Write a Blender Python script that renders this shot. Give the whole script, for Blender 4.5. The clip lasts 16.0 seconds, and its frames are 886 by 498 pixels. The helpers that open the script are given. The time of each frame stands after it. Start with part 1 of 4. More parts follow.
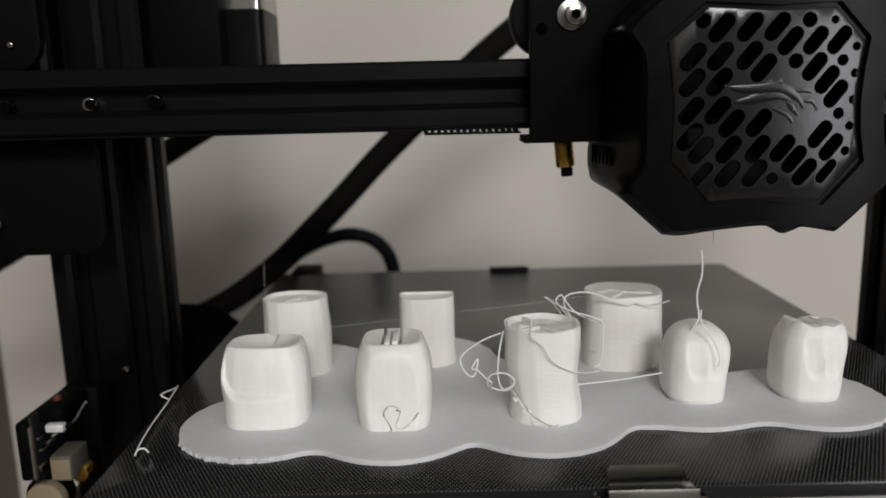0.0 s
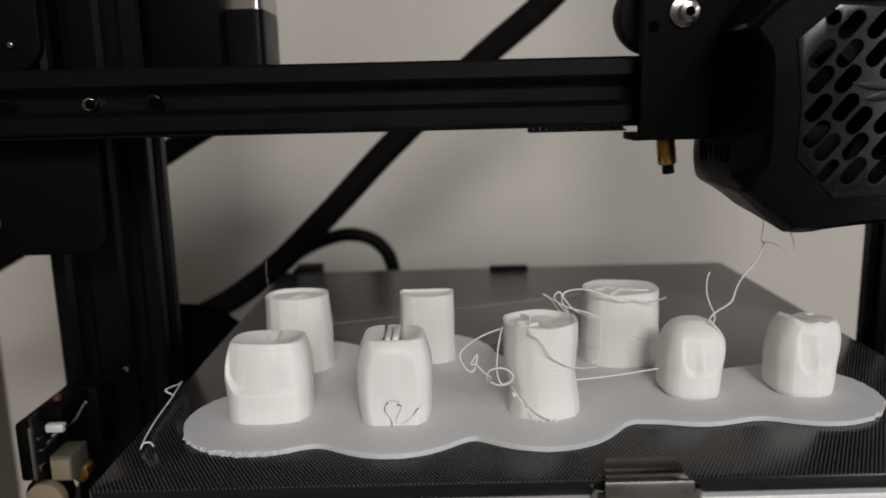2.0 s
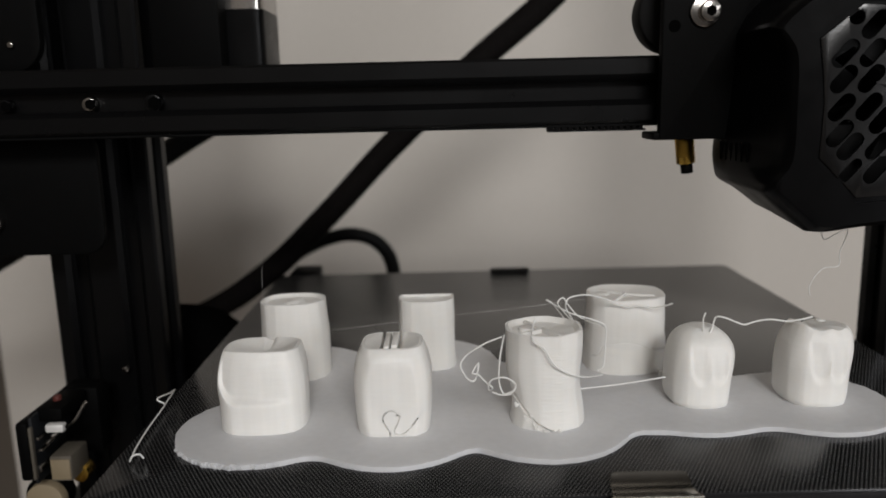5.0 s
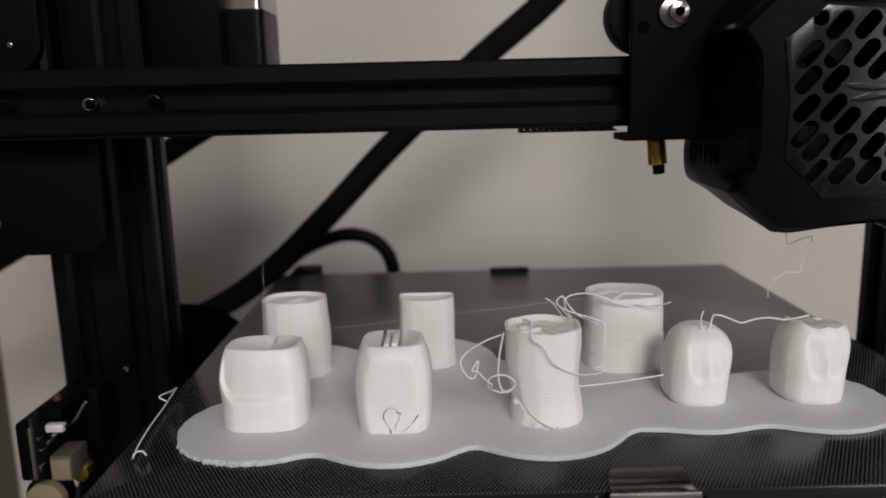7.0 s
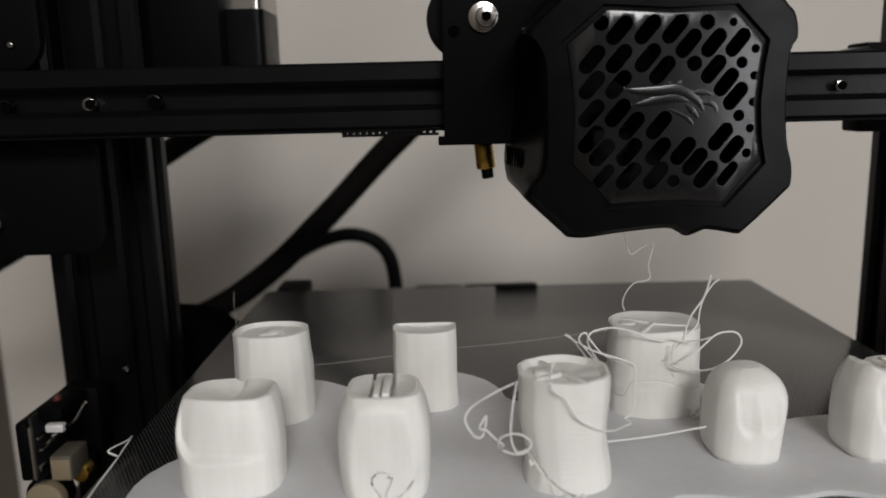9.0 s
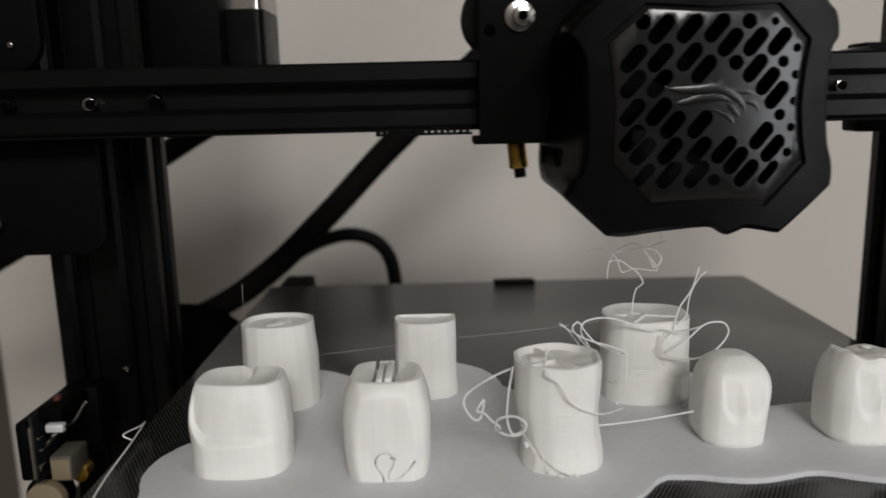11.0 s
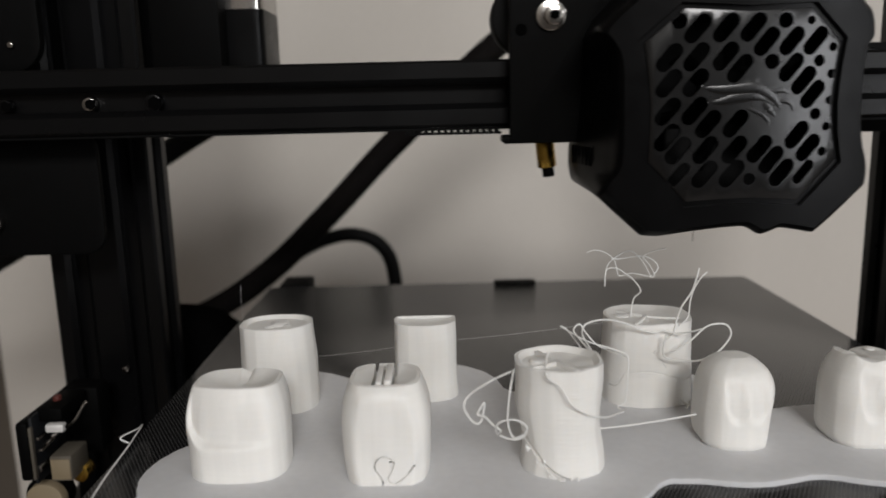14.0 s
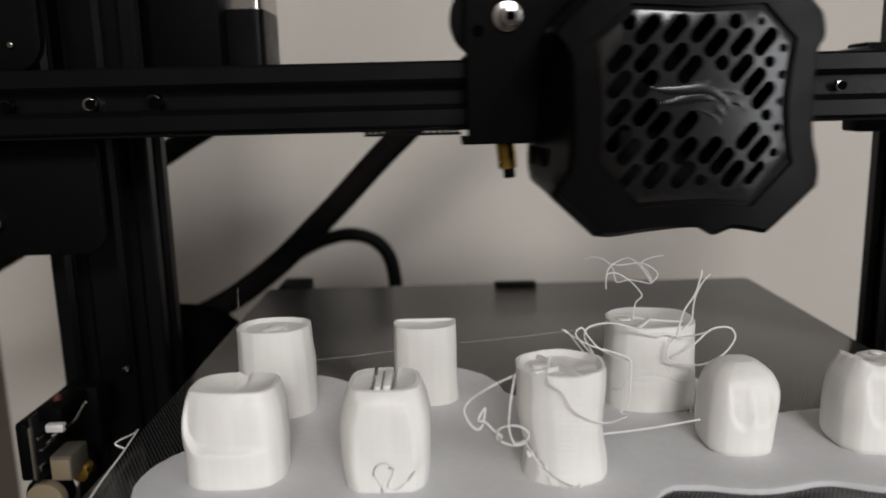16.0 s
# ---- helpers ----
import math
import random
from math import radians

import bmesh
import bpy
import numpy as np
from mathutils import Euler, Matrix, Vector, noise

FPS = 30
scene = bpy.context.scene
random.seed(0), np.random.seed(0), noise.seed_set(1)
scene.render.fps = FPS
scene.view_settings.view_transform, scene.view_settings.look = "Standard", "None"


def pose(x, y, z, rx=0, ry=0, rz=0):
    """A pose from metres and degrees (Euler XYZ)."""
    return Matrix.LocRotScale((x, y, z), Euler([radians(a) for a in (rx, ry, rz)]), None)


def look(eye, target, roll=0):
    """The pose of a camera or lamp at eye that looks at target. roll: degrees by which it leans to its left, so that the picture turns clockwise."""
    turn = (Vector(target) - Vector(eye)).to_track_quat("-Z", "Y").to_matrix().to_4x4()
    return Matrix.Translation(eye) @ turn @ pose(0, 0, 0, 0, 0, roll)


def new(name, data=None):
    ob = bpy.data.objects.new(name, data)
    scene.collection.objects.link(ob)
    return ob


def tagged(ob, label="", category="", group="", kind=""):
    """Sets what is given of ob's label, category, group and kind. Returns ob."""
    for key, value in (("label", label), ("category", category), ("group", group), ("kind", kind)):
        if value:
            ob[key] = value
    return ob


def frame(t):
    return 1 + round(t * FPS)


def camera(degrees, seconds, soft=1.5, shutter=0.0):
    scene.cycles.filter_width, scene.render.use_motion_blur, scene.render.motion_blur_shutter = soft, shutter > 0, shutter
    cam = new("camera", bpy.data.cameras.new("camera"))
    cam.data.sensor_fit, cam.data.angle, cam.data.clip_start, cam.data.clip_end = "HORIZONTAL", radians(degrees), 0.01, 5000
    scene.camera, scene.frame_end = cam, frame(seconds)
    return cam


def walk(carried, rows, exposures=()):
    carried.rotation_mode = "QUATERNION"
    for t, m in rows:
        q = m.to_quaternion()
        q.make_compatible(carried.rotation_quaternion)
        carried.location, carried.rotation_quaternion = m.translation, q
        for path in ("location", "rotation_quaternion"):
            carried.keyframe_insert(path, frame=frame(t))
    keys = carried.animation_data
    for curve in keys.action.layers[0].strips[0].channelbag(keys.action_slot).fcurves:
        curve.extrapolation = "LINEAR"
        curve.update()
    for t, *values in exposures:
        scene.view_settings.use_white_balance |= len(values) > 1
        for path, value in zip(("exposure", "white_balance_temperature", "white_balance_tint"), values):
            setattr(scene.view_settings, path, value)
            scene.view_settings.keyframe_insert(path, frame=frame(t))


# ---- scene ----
# Printer frame: x along the beam, y away from the viewer, z up; z = 0 is the top of the glass bed.
cam = camera(60.18, 16.0, soft=1.7, shutter=0.4)
EYE = Vector((-0.0317, -0.2883, 0.0889))
PITCH, YAW, ROLL = radians(11.005), radians(-0.035), -1.396
AIM = EYE + Vector((-math.sin(YAW) * math.cos(PITCH), math.cos(YAW) * math.cos(PITCH), -math.sin(PITCH)))
cam.data.dof.use_dof, cam.data.dof.focus_distance, cam.data.dof.aperture_fstop = True, 0.212, 11.0
walk(cam, [(0.0, look(EYE, AIM, ROLL)), (16.0, look(EYE, AIM, ROLL))],
     exposures=[(0.0, -0.03), (0.5, -0.20), (1.0, -0.07), (1.8, -0.16), (9.2, -0.17), (13.4, -0.21), (13.9, -0.07), (16.0, -0.05)])

# ---- light ----
world = bpy.data.worlds.new("world")
scene.world = world
world.use_nodes = True
world.node_tree.nodes["Background"].inputs[0].default_value = (0.75, 0.85, 1.0, 1)
world.node_tree.nodes["Background"].inputs[1].default_value = 0.5


def area_lamp(name, place, target, sx, sy, watts, colour):
    data = bpy.data.lights.new(name, "AREA")
    data.shape, data.size, data.size_y, data.energy, data.color = "RECTANGLE", sx, sy, watts, colour
    ob = new(name, data)
    ob.matrix_world = look(place, target)
    return ob


area_lamp("window_daylight", (0.35, -2.49, 1.30), (0.15, -0.4, 0.60), 0.9, 0.48, 43.5, (1.0, 0.98, 0.965))
# Added unseen side light, placed for the sheen on the head's right.
area_lamp("added_side_light", (1.49, -1.83, 0.30), (0.0, -1.83, 0.30), 1.2, 0.85, 21, (0.98, 0.98, 1.0))


# ---- materials ----
def mat(name, colour, rough=0.5, metal=0.0, grain=0.0, grain_size=400.0, bump=0.0, bump_size=600.0, rough_var=0.0, spec=0.5, sss=0.0, stain=0.0, stain_size=14.0):
    m = bpy.data.materials.new(name)
    m.use_nodes = True
    nt = m.node_tree
    b = nt.nodes["Principled BSDF"]
    b.inputs["Base Color"].default_value = (*colour, 1)
    b.inputs["Roughness"].default_value = rough
    b.inputs["Metallic"].default_value = metal
    b.inputs["Specular IOR Level"].default_value = spec
    if sss:
        b.inputs["Subsurface Weight"].default_value = sss
        b.inputs["Subsurface Radius"].default_value = (0.0020, 0.0018, 0.0016)
        b.inputs["Subsurface Scale"].default_value = 1.0
    tc = nt.nodes.new("ShaderNodeTexCoord")

    def noise_node(size, detail=3.0):
        n = nt.nodes.new("ShaderNodeTexNoise")
        n.inputs["Scale"].default_value, n.inputs["Detail"].default_value = size, detail
        nt.links.new(tc.outputs["Object"], n.inputs["Vector"])
        return n.outputs["Fac"]

    def ranged(sock, a, z):
        r = nt.nodes.new("ShaderNodeMapRange")
        r.inputs["From Min"].default_value, r.inputs["From Max"].default_value = 0.25, 0.75
        r.inputs["To Min"].default_value, r.inputs["To Max"].default_value = a, z
        nt.links.new(sock, r.inputs["Value"])
        return r.outputs["Result"]

    if grain or stain:
        f1 = ranged(noise_node(grain_size), 1 - grain, 1 + grain)
        f2 = ranged(noise_node(stain_size), 1 - stain, 1 + stain)
        mul = nt.nodes.new("ShaderNodeMath")
        mul.operation = "MULTIPLY"
        nt.links.new(f1, mul.inputs[0])
        nt.links.new(f2, mul.inputs[1])
        vm = nt.nodes.new("ShaderNodeVectorMath")
        vm.operation = "SCALE"
        vm.inputs[0].default_value = colour
        nt.links.new(mul.outputs[0], vm.inputs["Scale"])
        nt.links.new(vm.outputs[0], b.inputs["Base Color"])
    if rough_var:
        nt.links.new(ranged(noise_node(stain_size * 3, 4), rough - rough_var, rough + rough_var), b.inputs["Roughness"])
    if bump:
        bp = nt.nodes.new("ShaderNodeBump")
        bp.inputs["Strength"].default_value, bp.inputs["Distance"].default_value = bump, 0.0006
        nt.links.new(noise_node(bump_size), bp.inputs["Height"])
        nt.links.new(bp.outputs[0], b.inputs["Normal"])
    return m


def printed_plastic(name, colour, strength):
    """White filament, with the fine ridges of its layers."""
    m = mat(name, colour, 0.46, sss=0.25, spec=0.42)
    nt = m.node_tree
    tc = nt.nodes.new("ShaderNodeTexCoord")

    def noise_of(size, flat, detail=2.0):
        stretch = nt.nodes.new("ShaderNodeMapping")
        stretch.inputs["Scale"].default_value = (1.0, 1.0, flat)
        n = nt.nodes.new("ShaderNodeTexNoise")
        n.inputs["Scale"].default_value, n.inputs["Detail"].default_value = size, detail
        nt.links.new(tc.outputs["Object"], stretch.inputs["Vector"])
        nt.links.new(stretch.outputs[0], n.inputs["Vector"])
        return n.outputs["Fac"]

    def joined(kind, a, c):
        n = nt.nodes.new("ShaderNodeMath")
        n.operation = kind
        for i, v in enumerate((a, c)):
            if isinstance(v, float):
                n.inputs[i].default_value = v
            else:
                nt.links.new(v, n.inputs[i])
        return n.outputs[0]

    w = nt.nodes.new("ShaderNodeTexWave")
    w.bands_direction = "Z"
    w.inputs["Scale"].default_value, w.inputs["Distortion"].default_value = 900.0, 1.2
    w.inputs["Detail Scale"].default_value = 0.5
    nt.links.new(tc.outputs["Object"], w.inputs["Vector"])
    # upright streaks paint in seams and sheen bands, single layers lie flat, both patchy
    upright, layers, blotch = noise_of(420.0, 0.05), noise_of(110.0, 12.0, 3.0), noise_of(70.0, 1.0, 4.0)
    shade = joined("ADD", joined("MULTIPLY", upright, 0.12), joined("ADD", joined("MULTIPLY", layers, 0.05), joined("MULTIPLY", blotch, 0.07)))
    scale = nt.nodes.new("ShaderNodeVectorMath")
    scale.operation = "SCALE"
    scale.inputs[0].default_value = colour
    nt.links.new(joined("ADD", shade, 0.88), scale.inputs["Scale"])
    nt.links.new(scale.outputs[0], nt.nodes["Principled BSDF"].inputs["Base Color"])
    relief = joined("ADD", joined("MULTIPLY", w.outputs["Fac"], 0.15), joined("ADD", joined("MULTIPLY", upright, 1.6), layers))
    bp = nt.nodes.new("ShaderNodeBump")
    bp.inputs["Strength"].default_value, bp.inputs["Distance"].default_value = strength, 0.0002
    nt.links.new(relief, bp.inputs["Height"])
    b = nt.nodes["Principled BSDF"]
    nt.links.new(bp.outputs[0], b.inputs["Normal"])
    tg = nt.nodes.new("ShaderNodeTangent")
    tg.direction_type, tg.axis = "RADIAL", "Z"
    nt.links.new(tg.outputs[0], b.inputs["Tangent"])
    b.inputs["Anisotropic"].default_value = 0.6
    return m


def dotted_glass():
    """Black glass with a fine lattice of small grey dots, one millimetre apart."""
    m = mat("dotted_black_glass", (0.012, 0.012, 0.013), 0.2, spec=0.35)
    nt = m.node_tree
    b = nt.nodes["Principled BSDF"]
    tc = nt.nodes.new("ShaderNodeTexCoord")
    sep = nt.nodes.new("ShaderNodeSeparateXYZ")
    nt.links.new(tc.outputs["Object"], sep.inputs[0])

    def op(kind, a, c=0.0):
        n = nt.nodes.new("ShaderNodeMath")
        n.operation = kind
        for i, v in enumerate((a, c)):
            if isinstance(v, float):
                n.inputs[i].default_value = v
            else:
                nt.links.new(v, n.inputs[i])
        return n.outputs[0]

    gx, gy = op("MULTIPLY", sep.outputs[0], 2 * math.pi / 0.00104), op("MULTIPLY", sep.outputs[1], 2 * math.pi / 0.0018)
    u, v = op("ADD", gx, gy), op("SUBTRACT", gx, gy)
    lattice = op("MULTIPLY", op("ADD", op("COSINE", u), op("COSINE", v)), 0.5)
    ramp = nt.nodes.new("ShaderNodeMapRange")
    ramp.interpolation_type = "SMOOTHSTEP"
    ramp.inputs["From Min"].default_value, ramp.inputs["From Max"].default_value = 0.42, 0.75
    nt.links.new(lattice, ramp.inputs["Value"])
    mix = nt.nodes.new("ShaderNodeMix")
    mix.data_type = "RGBA"
    mix.inputs["A"].default_value, mix.inputs["B"].default_value = (0.010, 0.010, 0.011, 1), (0.11, 0.11, 0.105, 1)
    nt.links.new(ramp.outputs[0], mix.inputs["Factor"])
    nt.links.new(mix.outputs["Result"], b.inputs["Base Color"])
    nz = nt.nodes.new("ShaderNodeTexNoise")
    nz.inputs["Scale"].default_value = 25.0
    nt.links.new(tc.outputs["Object"], nz.inputs["Vector"])
    rr = nt.nodes.new("ShaderNodeMapRange")
    rr.inputs["To Min"].default_value, rr.inputs["To Max"].default_value = 0.17, 0.22
    nt.links.new(nz.outputs["Fac"], rr.inputs["Value"])
    dull = op("ADD", rr.outputs[0], op("MULTIPLY", ramp.outputs[0], 0.14))
    nt.links.new(dull, b.inputs["Roughness"])
    return m


WALL = mat("painted_wall", (0.60, 0.563, 0.515), 0.85, grain=0.02, grain_size=250, bump=0.15, bump_size=350, stain=0.03, stain_size=5)
# Unseen room sides, kept dark so the black plastic reflects little.
ROOM_DARK = mat("low_bounce_grey", (0.15, 0.145, 0.138), 0.8, stain=0.02)
# Far darker than the rear wall: corner shade is put into this colour.
DIM = mat("shaded_wall_brown", (0.15, 0.130, 0.108), 0.85, grain=0.03, stain=0.08, stain_size=4)
FLOOR = mat("wood_floor", (0.24, 0.15, 0.09), 0.5, grain=0.2, grain_size=30, stain=0.15, stain_size=3)
TABLE = mat("table_laminate", (0.16, 0.12, 0.09), 0.5, grain=0.1, grain_size=60, stain=0.1)
ALU = mat("black_anodised", (0.0025, 0.0025, 0.0027), 0.30, metal=0.0, grain=0.2, grain_size=900, bump=0.05, bump_size=2500, rough_var=0.04, spec=0.19)
STEELB = mat("black_powder_coat", (0.0018, 0.0018, 0.0018), 0.6, grain=0.15, bump=0.12, bump_size=1800, spec=0.06)
SHELL = mat("black_shell_plastic", (0.0022, 0.0022, 0.0024), 0.32, grain=0.15, rough_var=0.06, bump=0.04, bump_size=1500, stain_size=30, spec=0.10)
PANEL = mat("satin_black_plastic", (0.0026, 0.0026, 0.0028), 0.25, grain=0.15, rough_var=0.05, bump=0.04, bump_size=1500, stain_size=30, spec=0.48)
CAVITY = mat("matt_black", (0.002, 0.002, 0.002), 0.9, spec=0.0)
RUBBER = mat("black_rubber", (0.003, 0.003, 0.003), 0.65, grain=0.2, spec=0.15)
SLEEVE = mat("braided_sleeve", (0.0065, 0.0055, 0.0052), 0.75, grain=0.4, grain_size=700, bump=0.7, bump_size=900, spec=0.06)
CHROME = mat("bright_steel", (0.42, 0.40, 0.38), 0.20, metal=1.0, grain=0.05, rough_var=0.06)
CLIPM = mat("spring_steel", (0.26, 0.245, 0.22), 0.26, metal=1.0, grain=0.05, rough_var=0.08)
BRASS = mat("brass", (0.46, 0.29, 0.06), 0.28, metal=1.0, grain=0.08, rough_var=0.08)
PLATE = mat("raw_aluminium", (0.80, 0.79, 0.77), 0.5, metal=0.3, grain=0.04)
GLASS = dotted_glass()
PLA = printed_plastic("white_filament_print", (0.82, 0.805, 0.77), 0.24)
BRIM = printed_plastic("white_brim_print", (0.66, 0.66, 0.67), 0.08)
STRAND = mat("white_filament_thread", (0.80, 0.79, 0.76), 0.45, sss=0.2)
PCB = mat("dark_circuit_board", (0.005, 0.006, 0.008), 0.55, grain=0.5, grain_size=500, stain=0.3, stain_size=200)
# Darker than bare nylon: the shadow on the plug is in the colour.
NYLON = mat("shaded_cream_nylon", (0.10, 0.088, 0.070), 0.5, stain=0.05)
CREAM = mat("cream_label", (0.24, 0.19, 0.12), 0.6, stain=0.04)
RED = mat("red_plastic", (0.09, 0.02, 0.015), 0.5)
YELLOW = mat("yellow_sticker", (0.55, 0.50, 0.10), 0.6)
BELT = mat("belt_rubber", (0.003, 0.003, 0.003), 0.7, spec=0.08)


# ---- mesh helpers ----
def bmesh_object(name, bm, material, parent=None, label="", smooth=True):
    bmesh.ops.recalc_face_normals(bm, faces=bm.faces)
    me = bpy.data.meshes.new(name)
    bm.to_mesh(me)
    bm.free()
    if material:
        me.materials.append(material)
    if smooth:
        me.polygons.foreach_set("use_smooth", [True] * len(me.polygons))
        me.set_sharp_from_angle(angle=radians(38))
    ob = new(name, me)
    if parent:
        ob.parent = parent
    if label:
        ob["label"] = label
    return ob


def part(name, bm, material, parent, label=""):
    return bmesh_object(name, bm, material, parent, label)


def empty(name):
    return new(name)


def add_box(bm, x0, x1, y0, y1, z0, z1, bevel=0.0, seg=2):
    tmp = bmesh.new()
    bmesh.ops.create_cube(tmp, size=1.0)
    for v in tmp.verts:
        v.co = Vector(((x0 + x1) / 2 + v.co.x * (x1 - x0), (y0 + y1) / 2 + v.co.y * (y1 - y0), (z0 + z1) / 2 + v.co.z * (z1 - z0)))
    if bevel:
        bmesh.ops.bevel(tmp, geom=tmp.edges[:], offset=bevel, segments=seg, affect="EDGES", profile=0.5)
    join(bm, tmp)
    return bm


def join(bm, tmp, m=None):
    if m is not None:
        bmesh.ops.transform(tmp, matrix=m, verts=tmp.verts)
    me = bpy.data.meshes.new("tmp")
    tmp.to_mesh(me)
    tmp.free()
    bm.from_mesh(me)
    bpy.data.meshes.remove(me)


def box(x0, x1, y0, y1, z0, z1, bevel=0.0, seg=2):
    return add_box(bmesh.new(), x0, x1, y0, y1, z0, z1, bevel, seg)


def turn_to(axis):
    return Vector((0, 0, 1)).rotation_difference(Vector(axis)).to_matrix().to_4x4()


def add_cyl(bm, centre, axis, r, length, seg=32, bevel=0.0, r2=None):
    tmp = bmesh.new()
    bmesh.ops.create_cone(tmp, cap_ends=True, segments=seg, radius1=r, radius2=r if r2 is None else r2, depth=length)
    if bevel:
        rims = [e for e in tmp.edges if abs(e.verts[0].co.z - e.verts[1].co.z) < 1e-9]
        bmesh.ops.bevel(tmp, geom=rims, offset=bevel, segments=2, affect="EDGES", profile=0.5)
    join(bm, tmp, Matrix.Translation(centre) @ turn_to(axis))
    return bm


def cyl(centre, axis, r, length, seg=32, bevel=0.0, r2=None):
    return add_cyl(bmesh.new(), centre, axis, r, length, seg, bevel, r2)


def prism(points, y0, y1, bevel=0.0):
    """A closed outline in x and z, drawn out along y."""
    bm = bmesh.new()
    a = [bm.verts.new((x, y0, z)) for x, z in points]
    f = bm.faces.new(a)
    out = bmesh.ops.extrude_face_region(bm, geom=[f])
    bmesh.ops.translate(bm, vec=(0, y1 - y0, 0), verts=[g for g in out["geom"] if isinstance(g, bmesh.types.BMVert)])
    bmesh.ops.recalc_face_normals(bm, faces=bm.faces)
    if bevel:
        rims = [e for e in bm.edges if abs(e.verts[0].co.y - e.verts[1].co.y) < 1e-9]
        bmesh.ops.bevel(bm, geom=rims, offset=bevel, segments=2, affect="EDGES", profile=0.5)
    return bm


def loft(rings, cap_start=True, cap_end=True):
    bm = bmesh.new()
    rows = [[bm.verts.new(p) for p in ring] for ring in rings]
    n = len(rows[0])
    for a, b in zip(rows, rows[1:]):
        for i in range(n):
            bm.faces.new((a[i], a[(i + 1) % n], b[(i + 1) % n], b[i]))
    if cap_start:
        bm.faces.new(rows[0])
    if cap_end:
        bm.faces.new(rows[-1])
    return bm


def smooth_path(points, steps=8):
    """A Catmull-Rom line through the points."""
    p = [Vector(q) for q in points]
    p = [2 * p[0] - p[1]] + p + [2 * p[-1] - p[-2]]
    out = []
    for i in range(1, len(p) - 2):
        for k in range(steps):
            t = k / steps
            a, b, c, d = p[i - 1], p[i], p[i + 1], p[i + 2]
            out.append(0.5 * (2 * b + (c - a) * t + (2 * a - 5 * b + 4 * c - d) * t * t + (3 * b - a - 3 * c + d) * t ** 3))
    out.append(p[-2])
    return out


def tube(points, r, seg=8, steps=8, taper=1.0, flat=1.0, pointed=False):
    path = smooth_path(points, steps)
    rings = []
    t0 = (path[1] - path[0]).normalized()
    side = t0.orthogonal().normalized()
    for i, p in enumerate(path):
        t = (path[min(i + 1, len(path) - 1)] - path[max(i - 1, 0)]).normalized()
        side = (side - t * side.dot(t)).normalized()
        up = t.cross(side)
        rr = r * (1 + (taper - 1) * i / (len(path) - 1))
        if pointed:
            rr *= max(0.12, math.sin(math.pi * i / (len(path) - 1))) ** 0.6
        rings.append([p + rr * (math.cos(2 * math.pi * k / seg) * side + flat * math.sin(2 * math.pi * k / seg) * up) for k in range(seg)])
    return loft(rings)


def cut(bm, cutter):
    """The first solid less the second."""
    bmesh.ops.recalc_face_normals(bm, faces=bm.faces)
    bmesh.ops.recalc_face_normals(cutter, faces=cutter.faces)
    ma, mb = bpy.data.meshes.new("solid"), bpy.data.meshes.new("cutter")
    bm.to_mesh(ma)
    cutter.to_mesh(mb)
    a, b = new("solid", ma), new("cutter", mb)
    md = a.modifiers.new("cut", "BOOLEAN")
    md.operation, md.object, md.solver = "DIFFERENCE", b, "EXACT"
    md.use_self = True
    got = a.evaluated_get(bpy.context.evaluated_depsgraph_get()).to_mesh()
    out = bmesh.new()
    out.from_mesh(got)
    for ob, me in ((a, ma), (b, mb)):
        bpy.data.objects.remove(ob)
        bpy.data.meshes.remove(me)
    bm.free()
    cutter.free()
    return out


def smoothstep(a, b, x):
    t = min(1.0, max(0.0, (x - a) / (b - a)))
    return t * t * (3 - 2 * t)


# ---- the room ----
TABLE_Z, WALL_Y = -0.115, 0.30
tagged(bmesh_object("wall_north", box(-0.488, 1.6, WALL_Y, WALL_Y + 0.1, -0.9, 1.6), WALL), "plain warm-grey painted wall behind the printer", "wall", kind="structure")
south = bmesh.new()
add_box(south, -0.488, -0.11, -2.6, -2.5, -0.9, 1.6)
add_box(south, 0.81, 1.6, -2.6, -2.5, -0.9, 1.6)
add_box(south, -0.11, 0.81, -2.6, -2.5, -0.9, 1.05)
add_box(south, -0.11, 0.81, -2.6, -2.5, 1.55, 1.6)
tagged(bmesh_object("wall_south", south, ROOM_DARK), "unseen dark grey wall with a wide opening for a daylight lamp", "wall", kind="structure")
# Opening made up to hold the added side light.
east = bmesh.new()
add_box(east, 1.5, 1.6, -2.5, -2.45, -0.9, 1.6)
add_box(east, 1.5, 1.6, -1.20, WALL_Y, -0.9, 1.6)
add_box(east, 1.5, 1.6, -2.45, -1.20, -0.9, -0.15)
add_box(east, 1.5, 1.6, -2.45, -1.20, 0.75, 1.6)
tagged(bmesh_object("wall_east", east, ROOM_DARK), "unseen dark grey wall with a wide opening for a daylight lamp", "wall", kind="structure")
# Dark colour here also keeps bounce off the head cover's left cheek.
tagged(bmesh_object("wall_west", box(-0.488, -0.388, -2.5, WALL_Y, -0.9, 1.6), DIM), "plain brownish side wall, darkened for corner shade, meeting the rear wall", "wall", kind="structure")
tagged(bmesh_object("floor", box(-0.488, 1.6, -2.6, 0.4, -0.95, -0.9), FLOOR), "brown wooden floor", "floor", kind="structure")
tagged(bmesh_object("ceiling", box(-0.488, 1.6, -2.6, 0.4, 1.6, 1.65), ROOM_DARK), "unseen plain ceiling, dark grey to keep bounce low", "ceiling", kind="structure")
table = tagged(empty("table"), "dark laminate table under the printer", "table")
part("tabletop", box(-0.20, 0.60, -0.55, 0.23, TABLE_Z - 0.03, TABLE_Z, 0.002), TABLE, table)
